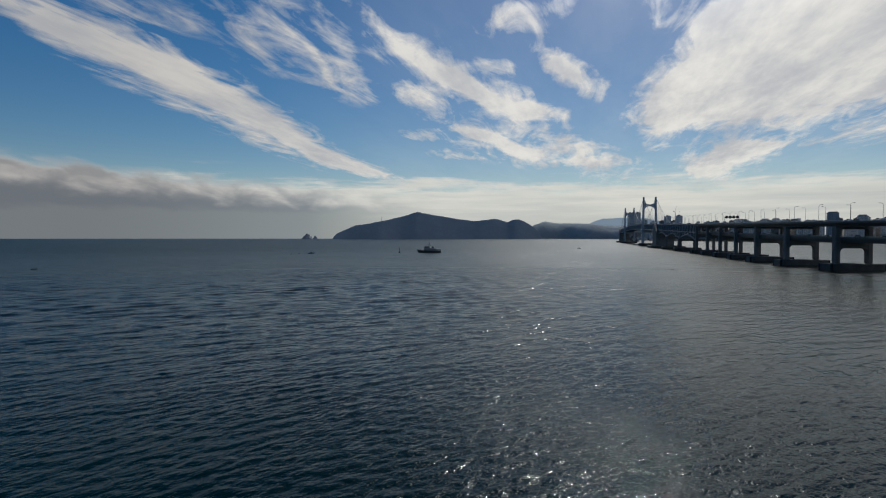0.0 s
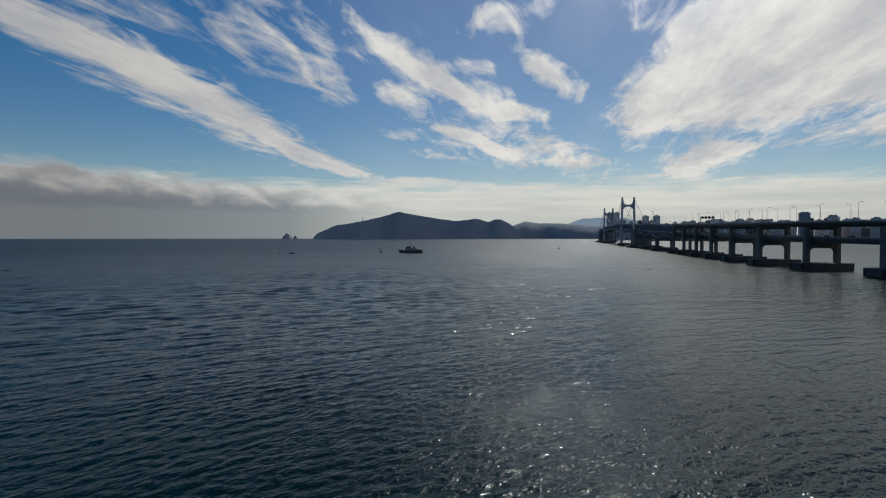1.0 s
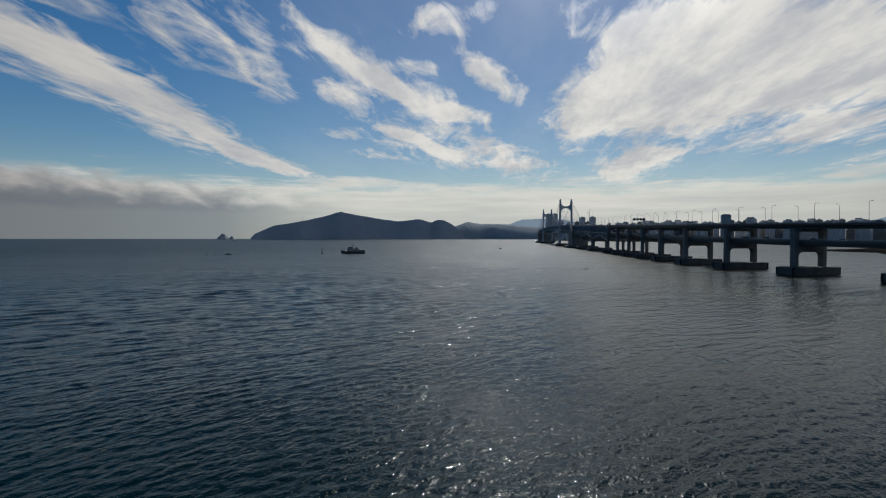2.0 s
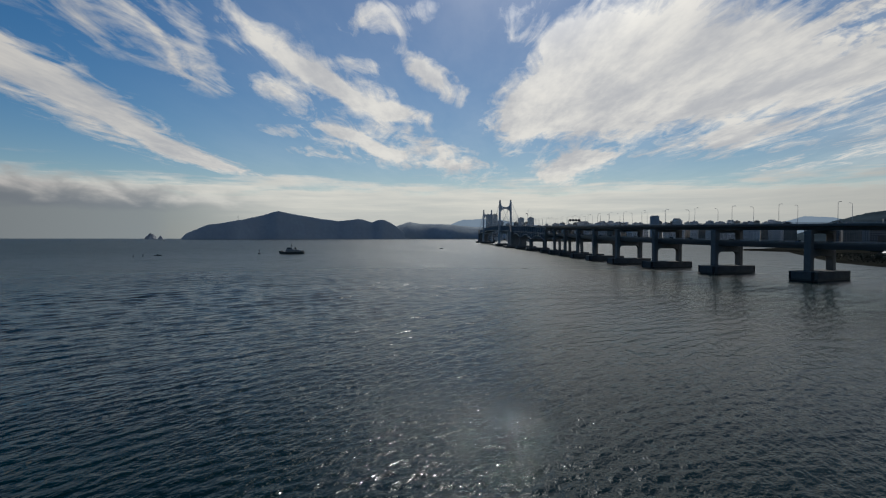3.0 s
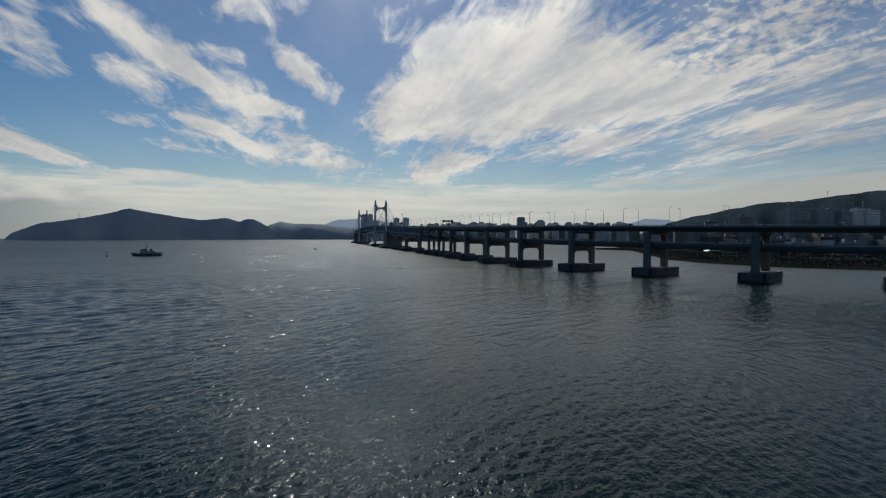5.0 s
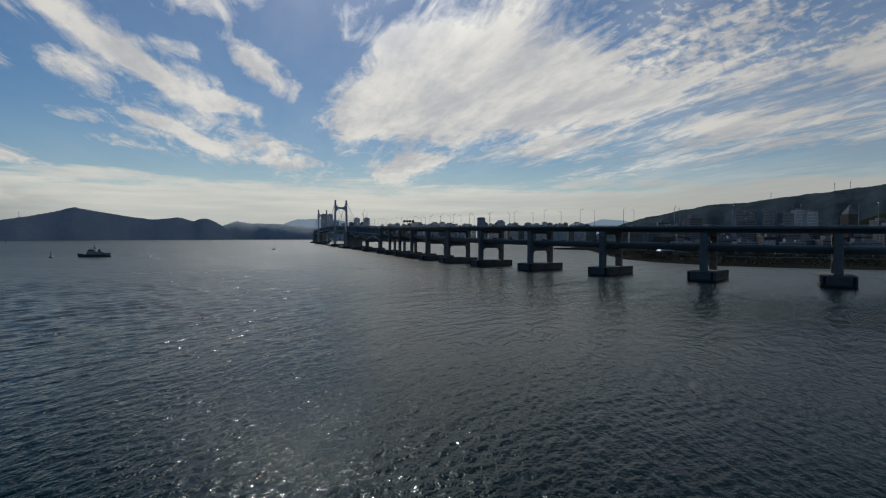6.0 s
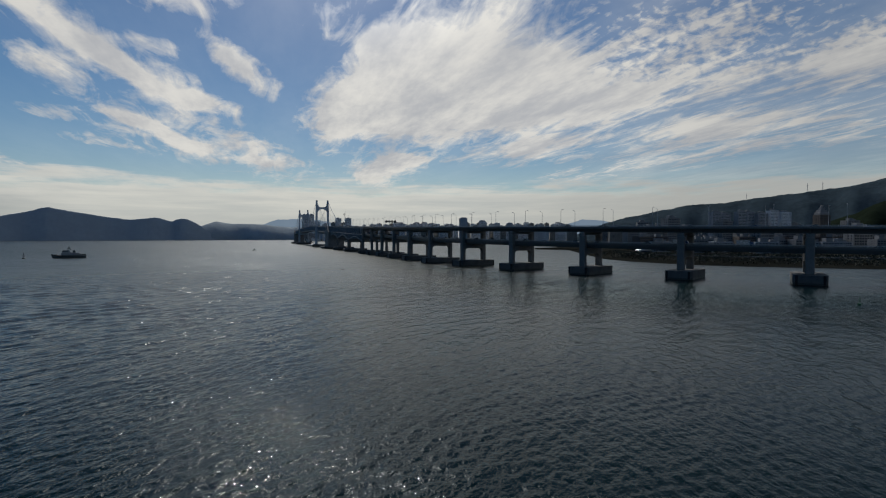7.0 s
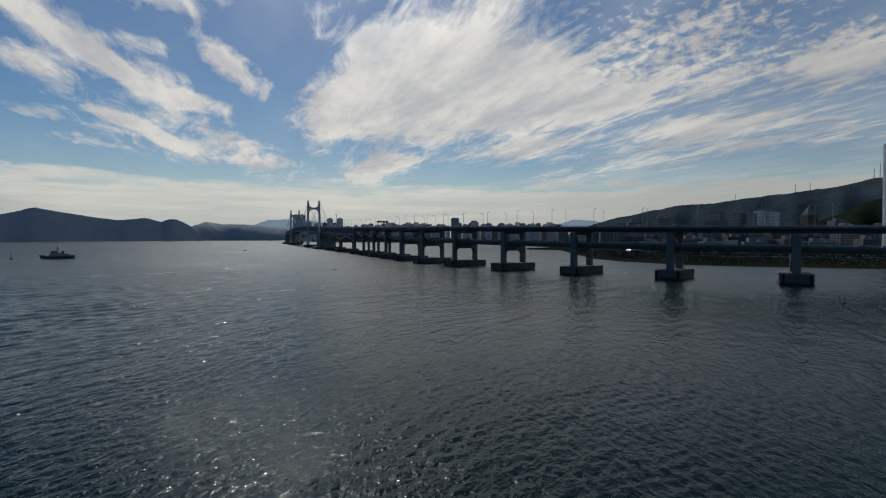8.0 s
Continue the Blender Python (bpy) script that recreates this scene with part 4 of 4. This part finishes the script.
hall = build_block("hilltop_hotel", 18, 16, 17, "brown", "dark stepped hotel tower on a wooded rise", 3.2, 6, "steps")
hall.matrix_basis = Matrix.Translation(town(620, 905, 5.5)) @ Matrix.Rotation(radians(-30), 4, "Z")
spire = build_block("apartment_tower", 30, 24, 43, "white", "very tall slim pale apartment tower", 3.1, 5)
spire.matrix_basis = Matrix.Translation(town(561, 652, 5)) @ Matrix.Rotation(radians(-34), 4, "Z")


def build_crane(x, y, height, turn):
    owner = empty("tower_crane", Matrix.Translation(town(x, y, 5.5)) @ Matrix.Rotation(radians(turn), 4, "Z"))
    tagged(owner, "thin tower crane over distant apartment blocks", "crane", "tower cranes")
    bm = bmesh.new()
    for a, b in ((-1, -1), (1, -1), (1, 1), (-1, 1)):
        tube(bm, (a, b, -1), (a, b, height), 0.3, sides=4)
    for i in range(int(height / 6)):
        k = 1 if i % 2 else -1
        tube(bm, (-k, -1, i * 6), (k, -1, i * 6 + 6), 0.18, sides=4)
        tube(bm, (-k, 1, i * 6), (k, 1, i * 6 + 6), 0.18, sides=4)
    part("mast", bm, RAIL, owner)
    bm = bmesh.new()
    tube(bm, (-2, 0, height), (7, 0, height + 26), 0.5, 0.3, sides=4)
    part("jib", bm, RAIL, owner)
    bm = bmesh.new()
    box(bm, (-9, -1.2, height - 1.5), (-4, 1.2, height + 1.5))
    tube(bm, (-9, 0, height), (0, 0, height), 0.4, sides=4)
    part("counterweight", bm, CONCRETE, owner)


build_crane(-522, 2620, 130, 10)
build_crane(-515, 2660, 112, 20)


def build_pavilion(x, y):
    owner = empty("shore_pavilion", Matrix.Translation(town(x, y, 5.6)) @ Matrix.Rotation(radians(-25), 4, "Z"))
    tagged(owner, "low shore pavilion with a bright white roof", "building")
    bm = bmesh.new()
    box(bm, (-7, -4, 0), (7, 4, 3.2), bevel=0.1)
    part("wall", bm, FACADE["beige"], owner)
    bm = bmesh.new()
    prism(bm, [(-8, 3.2), (8, 3.2), (6.5, 5.6), (-3, 6.2)], -5, 5)
    part("roof", bm, WHITE_ROOF, owner, "bright white sheet roof")
    bm = bmesh.new()
    box(bm, (-5.5, -4.08, 0.8), (5.5, -3.98, 2.5))
    part("window", bm, GLASS, owner)


build_pavilion(222, 620)


# ---------------------------------------------------------------- trees on the shore
def build_tree(seed, height, spread):
    rnd = random.Random(seed)
    owner = tagged(empty("tree"), "dark rounded pine tree on the shore park", "tree", "shore trees")
    bm = bmesh.new()
    lean = Vector((rnd.uniform(-0.5, 0.5), rnd.uniform(-0.5, 0.5), height * 0.62))
    tube(bm, (0, 0, -0.5), lean, 0.28, 0.14, 7)
    limbs = []
    for i in range(7):
        a, z = rnd.uniform(0, 6.28), rnd.uniform(0.35, 0.6) * height
        tip = Vector((math.cos(a) * spread * 0.6, math.sin(a) * spread * 0.6, z + height * rnd.uniform(0.1, 0.3)))
        tube(bm, lean * (z / (height * 0.62)), tip, 0.12, 0.04, 5)
        limbs.append(tip)
    part("trunk", bm, BARK, owner)
    verts, faces = [], []
    for i in range(520):
        c = rnd.choice(limbs + [lean + Vector((0, 0, height * 0.2))])
        p = c + Vector((rnd.gauss(0, spread * 0.26), rnd.gauss(0, spread * 0.26), rnd.gauss(0, height * 0.09)))
        q = Euler((rnd.uniform(0, 6), rnd.uniform(0, 6), rnd.uniform(0, 6))).to_matrix()
        r = rnd.uniform(0.3, 0.6)
        base = len(verts)
        verts += [p + q @ Vector(v) * r for v in ((-1, 0, 0.1), (0, -0.7, 0), (1, 0, 0.15), (0, 0.7, -0.1))]
        faces.append((base, base + 1, base + 2, base + 3))
    me = bpy.data.meshes.new("crown")
    me.from_pydata(verts, [], faces)
    me.materials.append(LEAVES)
    crown = new("crown", me)
    crown.parent = owner
    return owner


TREES = [build_tree(1, 8.5, 4.2), build_tree(2, 7.0, 3.6), build_tree(3, 10.0, 4.6)]
rng = random.Random(5)
for i in range(170):
    x = 215 + i * 2.4 + rng.uniform(-6, 6)
    y = (585 if i % 3 else 555) - 0.42 * (x - 200) + rng.uniform(-12, 60) + (50 if x < 240 else 0)
    m = Matrix.Translation(town(x, y, 5.4)) @ Matrix.Rotation(rng.uniform(0, 6.28), 4, "Z")
    if i < 3:
        TREES[i].matrix_basis = m
    else:
        copy_thing(TREES[i % 3], m)


def build_shrubs():
    """The low dark growth on the bank, too thick to count."""
    rnd = random.Random(21)
    verts, faces = [], []
    for i in range(16000):
        x = rnd.uniform(190, 620)
        edge = 580 - 0.9 * (x - 190) if x < 250 else 526 - 0.43 * (x - 250)
        y = edge + rnd.uniform(-36, 30)
        c = town(x, y, 5.2 + abs(rnd.gauss(0, 0.9)) + (1.2 if rnd.random() < 0.3 else 0))
        q = Euler((rnd.uniform(0, 6), rnd.uniform(0, 6), rnd.uniform(0, 6))).to_matrix()
        r = rnd.uniform(0.4, 1.15)
        base = len(verts)
        verts += [c + q @ Vector(v) * r for v in ((-1, 0, 0.1), (0, -0.7, 0), (1, 0, 0.15), (0, 0.7, -0.1))]
        faces.append((base, base + 1, base + 2, base + 3))
    # a thin ragged growth of grass and brush on the slope itself
    for i in range(9000):
        j = rnd.randrange(1, 9)
        (x0, y0), (x1, y1) = SHORE[j], SHORE[j + 1]
        u, off = rnd.random(), rnd.triangular(5, 52, 40)
        d = math.hypot(x1 - x0, y1 - y0)
        x, y = x0 + (x1 - x0) * u + (y1 - y0) / d * off, y0 + (y1 - y0) * u - (x1 - x0) / d * off
        c = town(x, y, min(5.7, 0.6 + off * 0.15) + rnd.uniform(-0.1, 0.4))
        q = Euler((rnd.uniform(0, 6), rnd.uniform(0, 6), rnd.uniform(0, 6))).to_matrix()
        r = rnd.uniform(0.3, 0.9)
        base = len(verts)
        verts += [c + q @ Vector(v) * r for v in ((-1, 0, 0.1), (0, -0.7, 0), (1, 0, 0.15), (0, 0.7, -0.1))]
        faces.append((base, base + 1, base + 2, base + 3))
    me = bpy.data.meshes.new("shrubs")
    me.from_pydata(verts, [], faces)
    me.materials.append(LEAVES)
    tagged(new("shrubs", me), "dark low shrubs covering the bank above the shore", "shrubs", kind="stuff")


build_shrubs()


# ---------------------------------------------------------------- masts on the hills
def build_mast(az, r, base, height, lattice=True):
    x, y, _ = polar(az, r)
    owner = tagged(empty("radio_mast", Matrix.Translation((x, y, base))), "thin radio mast on a hill ridge", "mast", "radio masts")
    bm = bmesh.new()
    w = height * 0.05
    for i in range(3):
        a = i * 2.094
        tube(bm, (math.cos(a) * w, math.sin(a) * w, -6), (math.cos(a) * w * 0.25, math.sin(a) * w * 0.25, height * 0.85), 0.5, 0.4, 5)
    for j in range(6):
        z = height * 0.13 * j
        k = w * (1 - 0.8 * j / 6.5)
        p = [Vector((math.cos(i * 2.094) * k, math.sin(i * 2.094) * k, z)) for i in range(3)]
        for i in range(3):
            tube(bm, p[i], p[(i + 1) % 3] + Vector((0, 0, height * 0.06)), 0.25, sides=4)
    part("lattice", bm, RAIL, owner)
    bm = bmesh.new()
    tube(bm, (0, 0, height * 0.8), (0, 0, height), 0.5, 0.25, 6)
    tube(bm, (0, 0, height * 0.7), (0, 0, height * 0.76), 2.2, 2.2, 10)
    part("antenna", bm, RAIL, owner)


build_mast(-6.55, 4250, 150, 30)
for az, r, base, height in ((68.3, 3120, 246, 40), (69.4, 3120, 252, 36), (73.8, 3120, 296, 44), (74.2, 3120, 300, 60), (63.6, 3120, 222, 24)):
    build_mast(az, r, base, height)


# ---------------------------------------------------------------- lamps, signs and traffic on the bridge
def build_lamp():
    owner = tagged(empty("street_lamp"), "tall grey road lamp on the bridge deck", "street lamp", "bridge lamps")
    bm = bmesh.new()
    tube(bm, (0, 0, 0), (0, 0, 0.5), 0.3, 0.26)
    tube(bm, (0, 0, 0.5), (0, 0, 10.6), 0.14, 0.085)
    part("pole", bm, POLE, owner)
    bm = bmesh.new()
    last = Vector((0, 0, 10.5))
    for i in range(1, 7):
        a = i / 6 * math.pi / 2
        p = Vector((1.9 * (1 - math.cos(a)), 0, 10.5 + 1.0 * math.sin(a)))
        tube(bm, last, p, 0.09, 0.085, 6)
        last = p
    part("arm", bm, POLE, owner)
    bm = bmesh.new()
    box(bm, (1.7, -0.2, 11.38), (2.9, 0.2, 11.6), bevel=0.06)
    head = part("lamp_head", bm, POLE, owner)
    bm = bmesh.new()
    box(bm, (2.0, -0.15, 11.32), (2.8, 0.15, 11.376))
    part("lens", bm, LENS, head)
    return owner


LAMP = build_lamp()
first = True
for i in range(-4, 48):
    for side in (-1, 1):
        s = i * 30.0 + (15.5 if side < 0 else 20.3)
        if abs(s - TOWER1) < 6 or abs(s - ANCHOR + 15.7) < 1 or s > 1420:
            continue
        m = frame_at(s, upper_z(s) + 0.55) @ Matrix.Translation((side * 11.85, 0, 0)) @ Matrix.Rotation(0 if side < 0 else math.pi, 4, "Z")
        if first:
            LAMP.matrix_basis, first = m, False
        else:
            copy_thing(LAMP, m)


def build_gantry(s):
    owner = tagged(empty("sign_gantry", frame_at(s, upper_z(s))), "road gantry with dark lane signals over the deck", "sign gantry")
    for x in (-12.0, 1.6):
        bm = bmesh.new()
        tube(bm, (x, 0, 0), (x, 0, 7.6), 0.32, 0.26)
        part("post", bm, POLE, owner)
    bm = bmesh.new()
    for y, z in ((-0.5, 6.6), (0.5, 6.6), (0, 7.5)):
        tube(bm, (-12.2, y, z), (1.8, y, z), 0.16, sides=6)
    for i in range(7):
        x = -12.2 + 2 * i
        tube(bm, (x, -0.5, 6.6), (x + 1, 0, 7.5), 0.1, sides=4)
        tube(bm, (x + 1, 0, 7.5), (x + 2, 0.5, 6.6), 0.1, sides=4)
    part("truss_beam", bm, POLE, owner)
    for x in (-10.4, -7.0, -3.6, -0.2):
        bm = bmesh.new()
        out = [(x + 1.6 * math.cos(i * math.pi / 4 + 0.39), 7.0 + 1.6 * math.sin(i * math.pi / 4 + 0.39)) for i in range(8)]
        prism(bm, out, -0.95, -0.6)
        part("signal_panel", bm, DARK, owner, "dark eight-sided signal panel")


build_gantry(455)


def build_car(tone, length=4.5, height=1.5):
    owner = tagged(empty("car"), f"{tone} passenger car on the bridge deck", "car", "traffic on the bridge")
    bm = bmesh.new()
    l, w = length / 2, 0.9
    prism(bm, [(-l, 0.35), (l, 0.35), (l, 0.75), (l * 0.55, 0.95), (-l * 0.9, 1.0), (-l, 0.85)], -w, w)
    bmesh.ops.bevel(bm, geom=bm.edges[:], offset=0.06, segments=1, affect="EDGES")
    part("body", bm, CAR_PAINT[tone], owner)
    bm = bmesh.new()
    prism(bm, [(-l * 0.8, 0.97), (l * 0.5, 0.93), (l * 0.1, height), (-l * 0.55, height)], -w * 0.86, w * 0.86)
    part("cabin", bm, GLASS, owner)
    for x in (-l * 0.62, l * 0.62):
        for y in (-w, w):
            bm = bmesh.new()
            tube(bm, (x, y - 0.11, 0.33), (x, y + 0.11, 0.33), 0.33, sides=12)
            part("wheel", bm, TYRE, owner)
    return owner


def build_truck(kind):
    bus = kind == "bus"
    owner = tagged(empty("bus" if bus else "truck"), "white city bus on the bridge deck" if bus else "box truck with a pale load bed", kind, "traffic on the bridge")
    bm = bmesh.new()
    if bus:
        box(bm, (-5.4, -1.25, 0.4), (5.4, 1.25, 3.2), bevel=0.18)
        part("body", bm, CAR_PAINT["white"], owner)
        for y in (-1.26, 1.26):
            bm = bmesh.new()
            box(bm, (-5.0, y - 0.02, 1.5), (5.1, y + 0.02, 2.6))
            part("window", bm, GLASS, owner)
    else:
        box(bm, (-4.2, -1.2, 0.9), (2.2, 1.2, 3.5), bevel=0.08)
        part("load_box", bm, CAR_PAINT["silver"], owner)
        bm = bmesh.new()
        prism(bm, [(2.3, 0.5), (4.2, 0.5), (4.2, 1.5), (3.7, 2.6), (2.3, 2.6)], -1.1, 1.1)
        part("cab", bm, CAR_PAINT["blue"], owner)
    for x in (-2.9, 3.1):
        for y in (-1.1, 1.1):
            bm = bmesh.new()
            tube(bm, (x, y - 0.15, 0.48), (x, y + 0.15, 0.48), 0.48, sides=12)
            part("wheel", bm, TYRE, owner)
    return owner


TRAFFIC = [build_car("white"), build_car("black"), build_car("silver"), build_car("blue"), build_car("black", 4.7, 1.8), build_truck("bus"), build_truck("truck")]
rng = random.Random(8)
placed = set()
for deck, lanes, height in (("upper", (-9, -5.4, -1.8, 1.8), upper_z), ("lower", (-6.6, -3.2, 0.4, 4.0), lower_z)):
    s = -150.0
    while s < 800:
        s += rng.uniform(9, 34)
        k = rng.choice((0, 1, 2, 1, 3, 4, 2, 5 if deck == "upper" else 6, 6))
        if k == 5 and s < 260:
            k = 4
        m = frame_at(s, height(s) + 0.055) @ Matrix.Translation((rng.choice(lanes), 0, 0)) @ Matrix.Rotation(math.pi / 2 if deck == "upper" else -math.pi / 2, 4, "Z")
        if k in placed:
            copy_thing(TRAFFIC[k], m)
        else:
            placed.add(k)
            TRAFFIC[k].matrix_basis = m


# ---------------------------------------------------------------- craft and marks on the water
def hull_shape(bm, length, beam, depth, sheer, draft=1.0):
    """A ship's hull with a raked bow at +x."""
    rings = []
    for i in range(13):
        u = i / 12
        x = -length / 2 + length * u
        w = beam / 2 * (1 - max(0, (u - 0.55) / 0.45) ** 2.2) * (0.86 + 0.14 * min(1, u * 5))
        top = depth + sheer * max(0, (u - 0.5) * 2) ** 2
        w = max(w, 0.04)
        rake = 0.06 * length * max(0, (u - 0.7) / 0.3)
        rings.append([bm.verts.new(p) for p in ((x - rake, 0, -draft), (x - rake * 0.7, w * 0.75, -draft * 0.4), (x, w, top), (x, -w, top), (x - rake * 0.7, -w * 0.75, -draft * 0.4))])
    for p, q in zip(rings, rings[1:]):
        for i in range(5):
            bm.faces.new((p[i], p[(i + 1) % 5], q[(i + 1) % 5], q[i]))
    bm.faces.new(rings[0]), bm.faces.new(rings[-1][::-1])
    bmesh.ops.recalc_face_normals(bm, faces=bm.faces[:])


def build_ship(at, turn):
    owner = tagged(empty("patrol_ship", Matrix.Translation(at) @ Matrix.Rotation(radians(turn), 4, "Z") @ Matrix.Diagonal((1.05, 1.2, 1.3, 1))), "dark grey patrol ship with a lighter deckhouse and mast", "ship")
    bm = bmesh.new()
    hull_shape(bm, 32, 6.4, 2.3, 1.4)
    part("hull", bm, HULL, owner)
    bm = bmesh.new()
    box(bm, (-10.5, -2.5, 2.3), (7, 2.5, 4.6), bevel=0.2)
    box(bm, (-5.5, -2.2, 4.6), (6.4, 2.2, 5.1), bevel=0.1)
    box(bm, (-12.0, -1.6, 2.3), (-10.5, 1.6, 3.6), bevel=0.1)
    part("deckhouse", bm, DECKHOUSE, owner)
    bm = bmesh.new()
    prism(bm, [(-1.5, 4.6), (6, 4.6), (5.2, 7.0), (-1.2, 7.0)], -2.1, 2.1)
    bridge = part("wheelhouse", bm, DECKHOUSE, owner)
    bm = bmesh.new()
    prism(bm, [(0, 5.7), (5.68, 5.7), (5.45, 6.5), (0, 6.5)], -2.13, 2.13)
    part("window", bm, GLASS, bridge)
    bm = bmesh.new()
    tube(bm, (0, 0, 7), (-0.6, 0, 11.8), 0.26, 0.1)
    tube(bm, (-1.8, 0, 7), (-0.45, 0, 10.6), 0.16, 0.1, 5)
    tube(bm, (1.4, 0, 7), (-0.35, 0, 10.6), 0.12, 0.1, 5)
    tube(bm, (-0.35, -1.6, 9.6), (-0.35, 1.6, 9.6), 0.09, sides=5)
    tube(bm, (-1.6, 0, 8.6), (1.1, 0, 8.6), 0.2, sides=6)
    box(bm, (-0.5, -1.2, 10.4), (-0.2, 1.2, 10.7))
    part("mast", bm, HULL, owner)
    bm = bmesh.new()
    prism(bm, [(-6.5, 4.6), (-3.6, 4.6), (-4.0, 6.9), (-6.0, 6.9)], -1.0, 1.0)
    part("funnel", bm, HULL, owner)
    bm = bmesh.new()
    hull_shape(bm, 5, 1.8, 0.7, 0.3, 0.4)
    bmesh.ops.transform(bm, matrix=Matrix.Translation((-13.4, 0, 2.9)), verts=bm.verts[:])
    part("ship_boat", bm, HULL, owner)
    bm = bmesh.new()
    tube(bm, (11, 0, 2.8), (11, 0, 3.6), 0.6, 0.5)
    tube(bm, (11, 0, 3.4), (13.2, 0, 3.8), 0.1, sides=6)
    part("deck_gun", bm, HULL, owner)
    for y in (-1, 1):
        bm = bmesh.new()
        for i in range(14):
            x = -15 + 2.2 * i
            w = 3.1 * (1 - max(0, ((x + 16) / 32 - 0.55) / 0.45) ** 2.2)
            tube(bm, (x, y * max(w, 0.1) * 0.95, 2.2), (x, y * max(w, 0.1) * 0.95, 3.4), 0.04, sides=4)
        part("railing", bm, RAIL, owner)


build_ship(polar(-1.5, 738), 172)


def build_pillar_buoy(at, mat, label, k=1.0, turn=0.0):
    owner = tagged(empty("buoy", Matrix.Translation(at) @ Matrix.Rotation(turn, 4, "Z") @ Matrix.Rotation(0.06, 4, "X")), label, "buoy", "channel buoys")
    bm = bmesh.new()
    tube(bm, (0, 0, -0.6 * k), (0, 0, 0.7 * k), 1.25 * k, 1.25 * k, 16)
    tube(bm, (0, 0, 0.7 * k), (0, 0, 1.0 * k), 1.25 * k, 0.8 * k, 16)
    part("float", bm, mat, owner)
    bm = bmesh.new()
    for i in range(4):
        a = i * math.pi / 2
        tube(bm, (0.8 * k * math.cos(a), 0.8 * k * math.sin(a), 1.0 * k), (0.3 * k * math.cos(a), 0.3 * k * math.sin(a), 3.8 * k), 0.07 * k, sides=5)
    for z, r in ((2.0, 0.62), (3.0, 0.44)):
        for i in range(4):
            a, b = i * math.pi / 2, (i + 1) * math.pi / 2
            tube(bm, (r * k * math.cos(a), r * k * math.sin(a), z * k), (r * k * math.cos(b), r * k * math.sin(b), z * k), 0.05 * k, sides=4)
    part("cage", bm, mat, owner)
    bm = bmesh.new()
    tube(bm, (0, 0, 3.7 * k), (0, 0, 4.3 * k), 0.32 * k, 0.28 * k, 10)
    part("lantern", bm, DARK, owner)
    bm = bmesh.new()
    tube(bm, (0, 0, 4.3 * k), (0, 0, 5.4 * k), 0.3 * k, 0.02, 8)
    part("topmark", bm, mat, owner)


build_pillar_buoy(polar(-4.67, 745), DARK, "dark lattice buoy with a cone topmark on the sea", 1.3)
build_pillar_buoy((227.1, 65.2, 0), GREEN, "small green buoy riding near the bridge", 0.5, 0.7)
for az, r in ((-15.9, 700), (-15.1, 720), (-7.5, 2600), (-20.5, 2900)):
    build_pillar_buoy(polar(az, r), DARK, "thin dark marker buoy on open water", 0.6 if r < 1000 else 1.6)


def build_boat(at, turn, length):
    owner = tagged(empty("fishing_boat", Matrix.Translation(at) @ Matrix.Rotation(radians(turn), 4, "Z")), "small dark fishing boat low on the water", "boat", "small boats")
    bm = bmesh.new()
    hull_shape(bm, length, length * 0.26, 0.9, 0.5, 0.4)
    part("hull", bm, HULL, owner)
    bm = bmesh.new()
    box(bm, (-length * 0.18, -0.7, 0.85), (length * 0.08, 0.7, 2.3), bevel=0.1)
    cab = part("cabin", bm, DECKHOUSE, owner)
    bm = bmesh.new()
    box(bm, (length * 0.08, -0.55, 1.5), (length * 0.08 + 0.04, 0.55, 2.1))
    part("window", bm, GLASS, cab)
    bm = bmesh.new()
    tube(bm, (-length * 0.1, 0, 2.3), (-length * 0.1, 0, 4.0), 0.05, 0.03, 5)
    part("mast", bm, POLE, owner)


build_boat(polar(-13.85, 730), 5, 8)
build_boat(polar(14.3, 1010), 170, 7)
build_boat(polar(-13.2, 3000), 20, 14)


def build_raft(at, turn):
    """A low float with a rope rail, lying almost awash."""
    owner = tagged(empty("work_raft", Matrix.Translation(at) @ Matrix.Rotation(radians(turn), 4, "Z")), "small low dark work raft drifting on the bay", "raft", "drifting rafts")
    for y in (-0.7, 0.7):
        bm = bmesh.new()
        tube(bm, (-1.8, y, 0.1), (1.8, y, 0.1), 0.3, 0.3, 10)
        part("float", bm, DARK, owner)
    bm = bmesh.new()
    for i in range(9):
        box(bm, (-1.75 + 0.4 * i, -1.0, 0.4), (-1.4 + 0.4 * i, 1.0, 0.48))
    part("deck", bm, BARK, owner)
    for x in (-1.6, 1.6):
        bm = bmesh.new()
        tube(bm, (x, 0, 0.48), (x, 0, 1.1), 0.05, sides=6)
        part("post", bm, POLE, owner)


build_raft(polar(23.3, 395), 60)
build_raft(polar(-37.5, 466), 20)
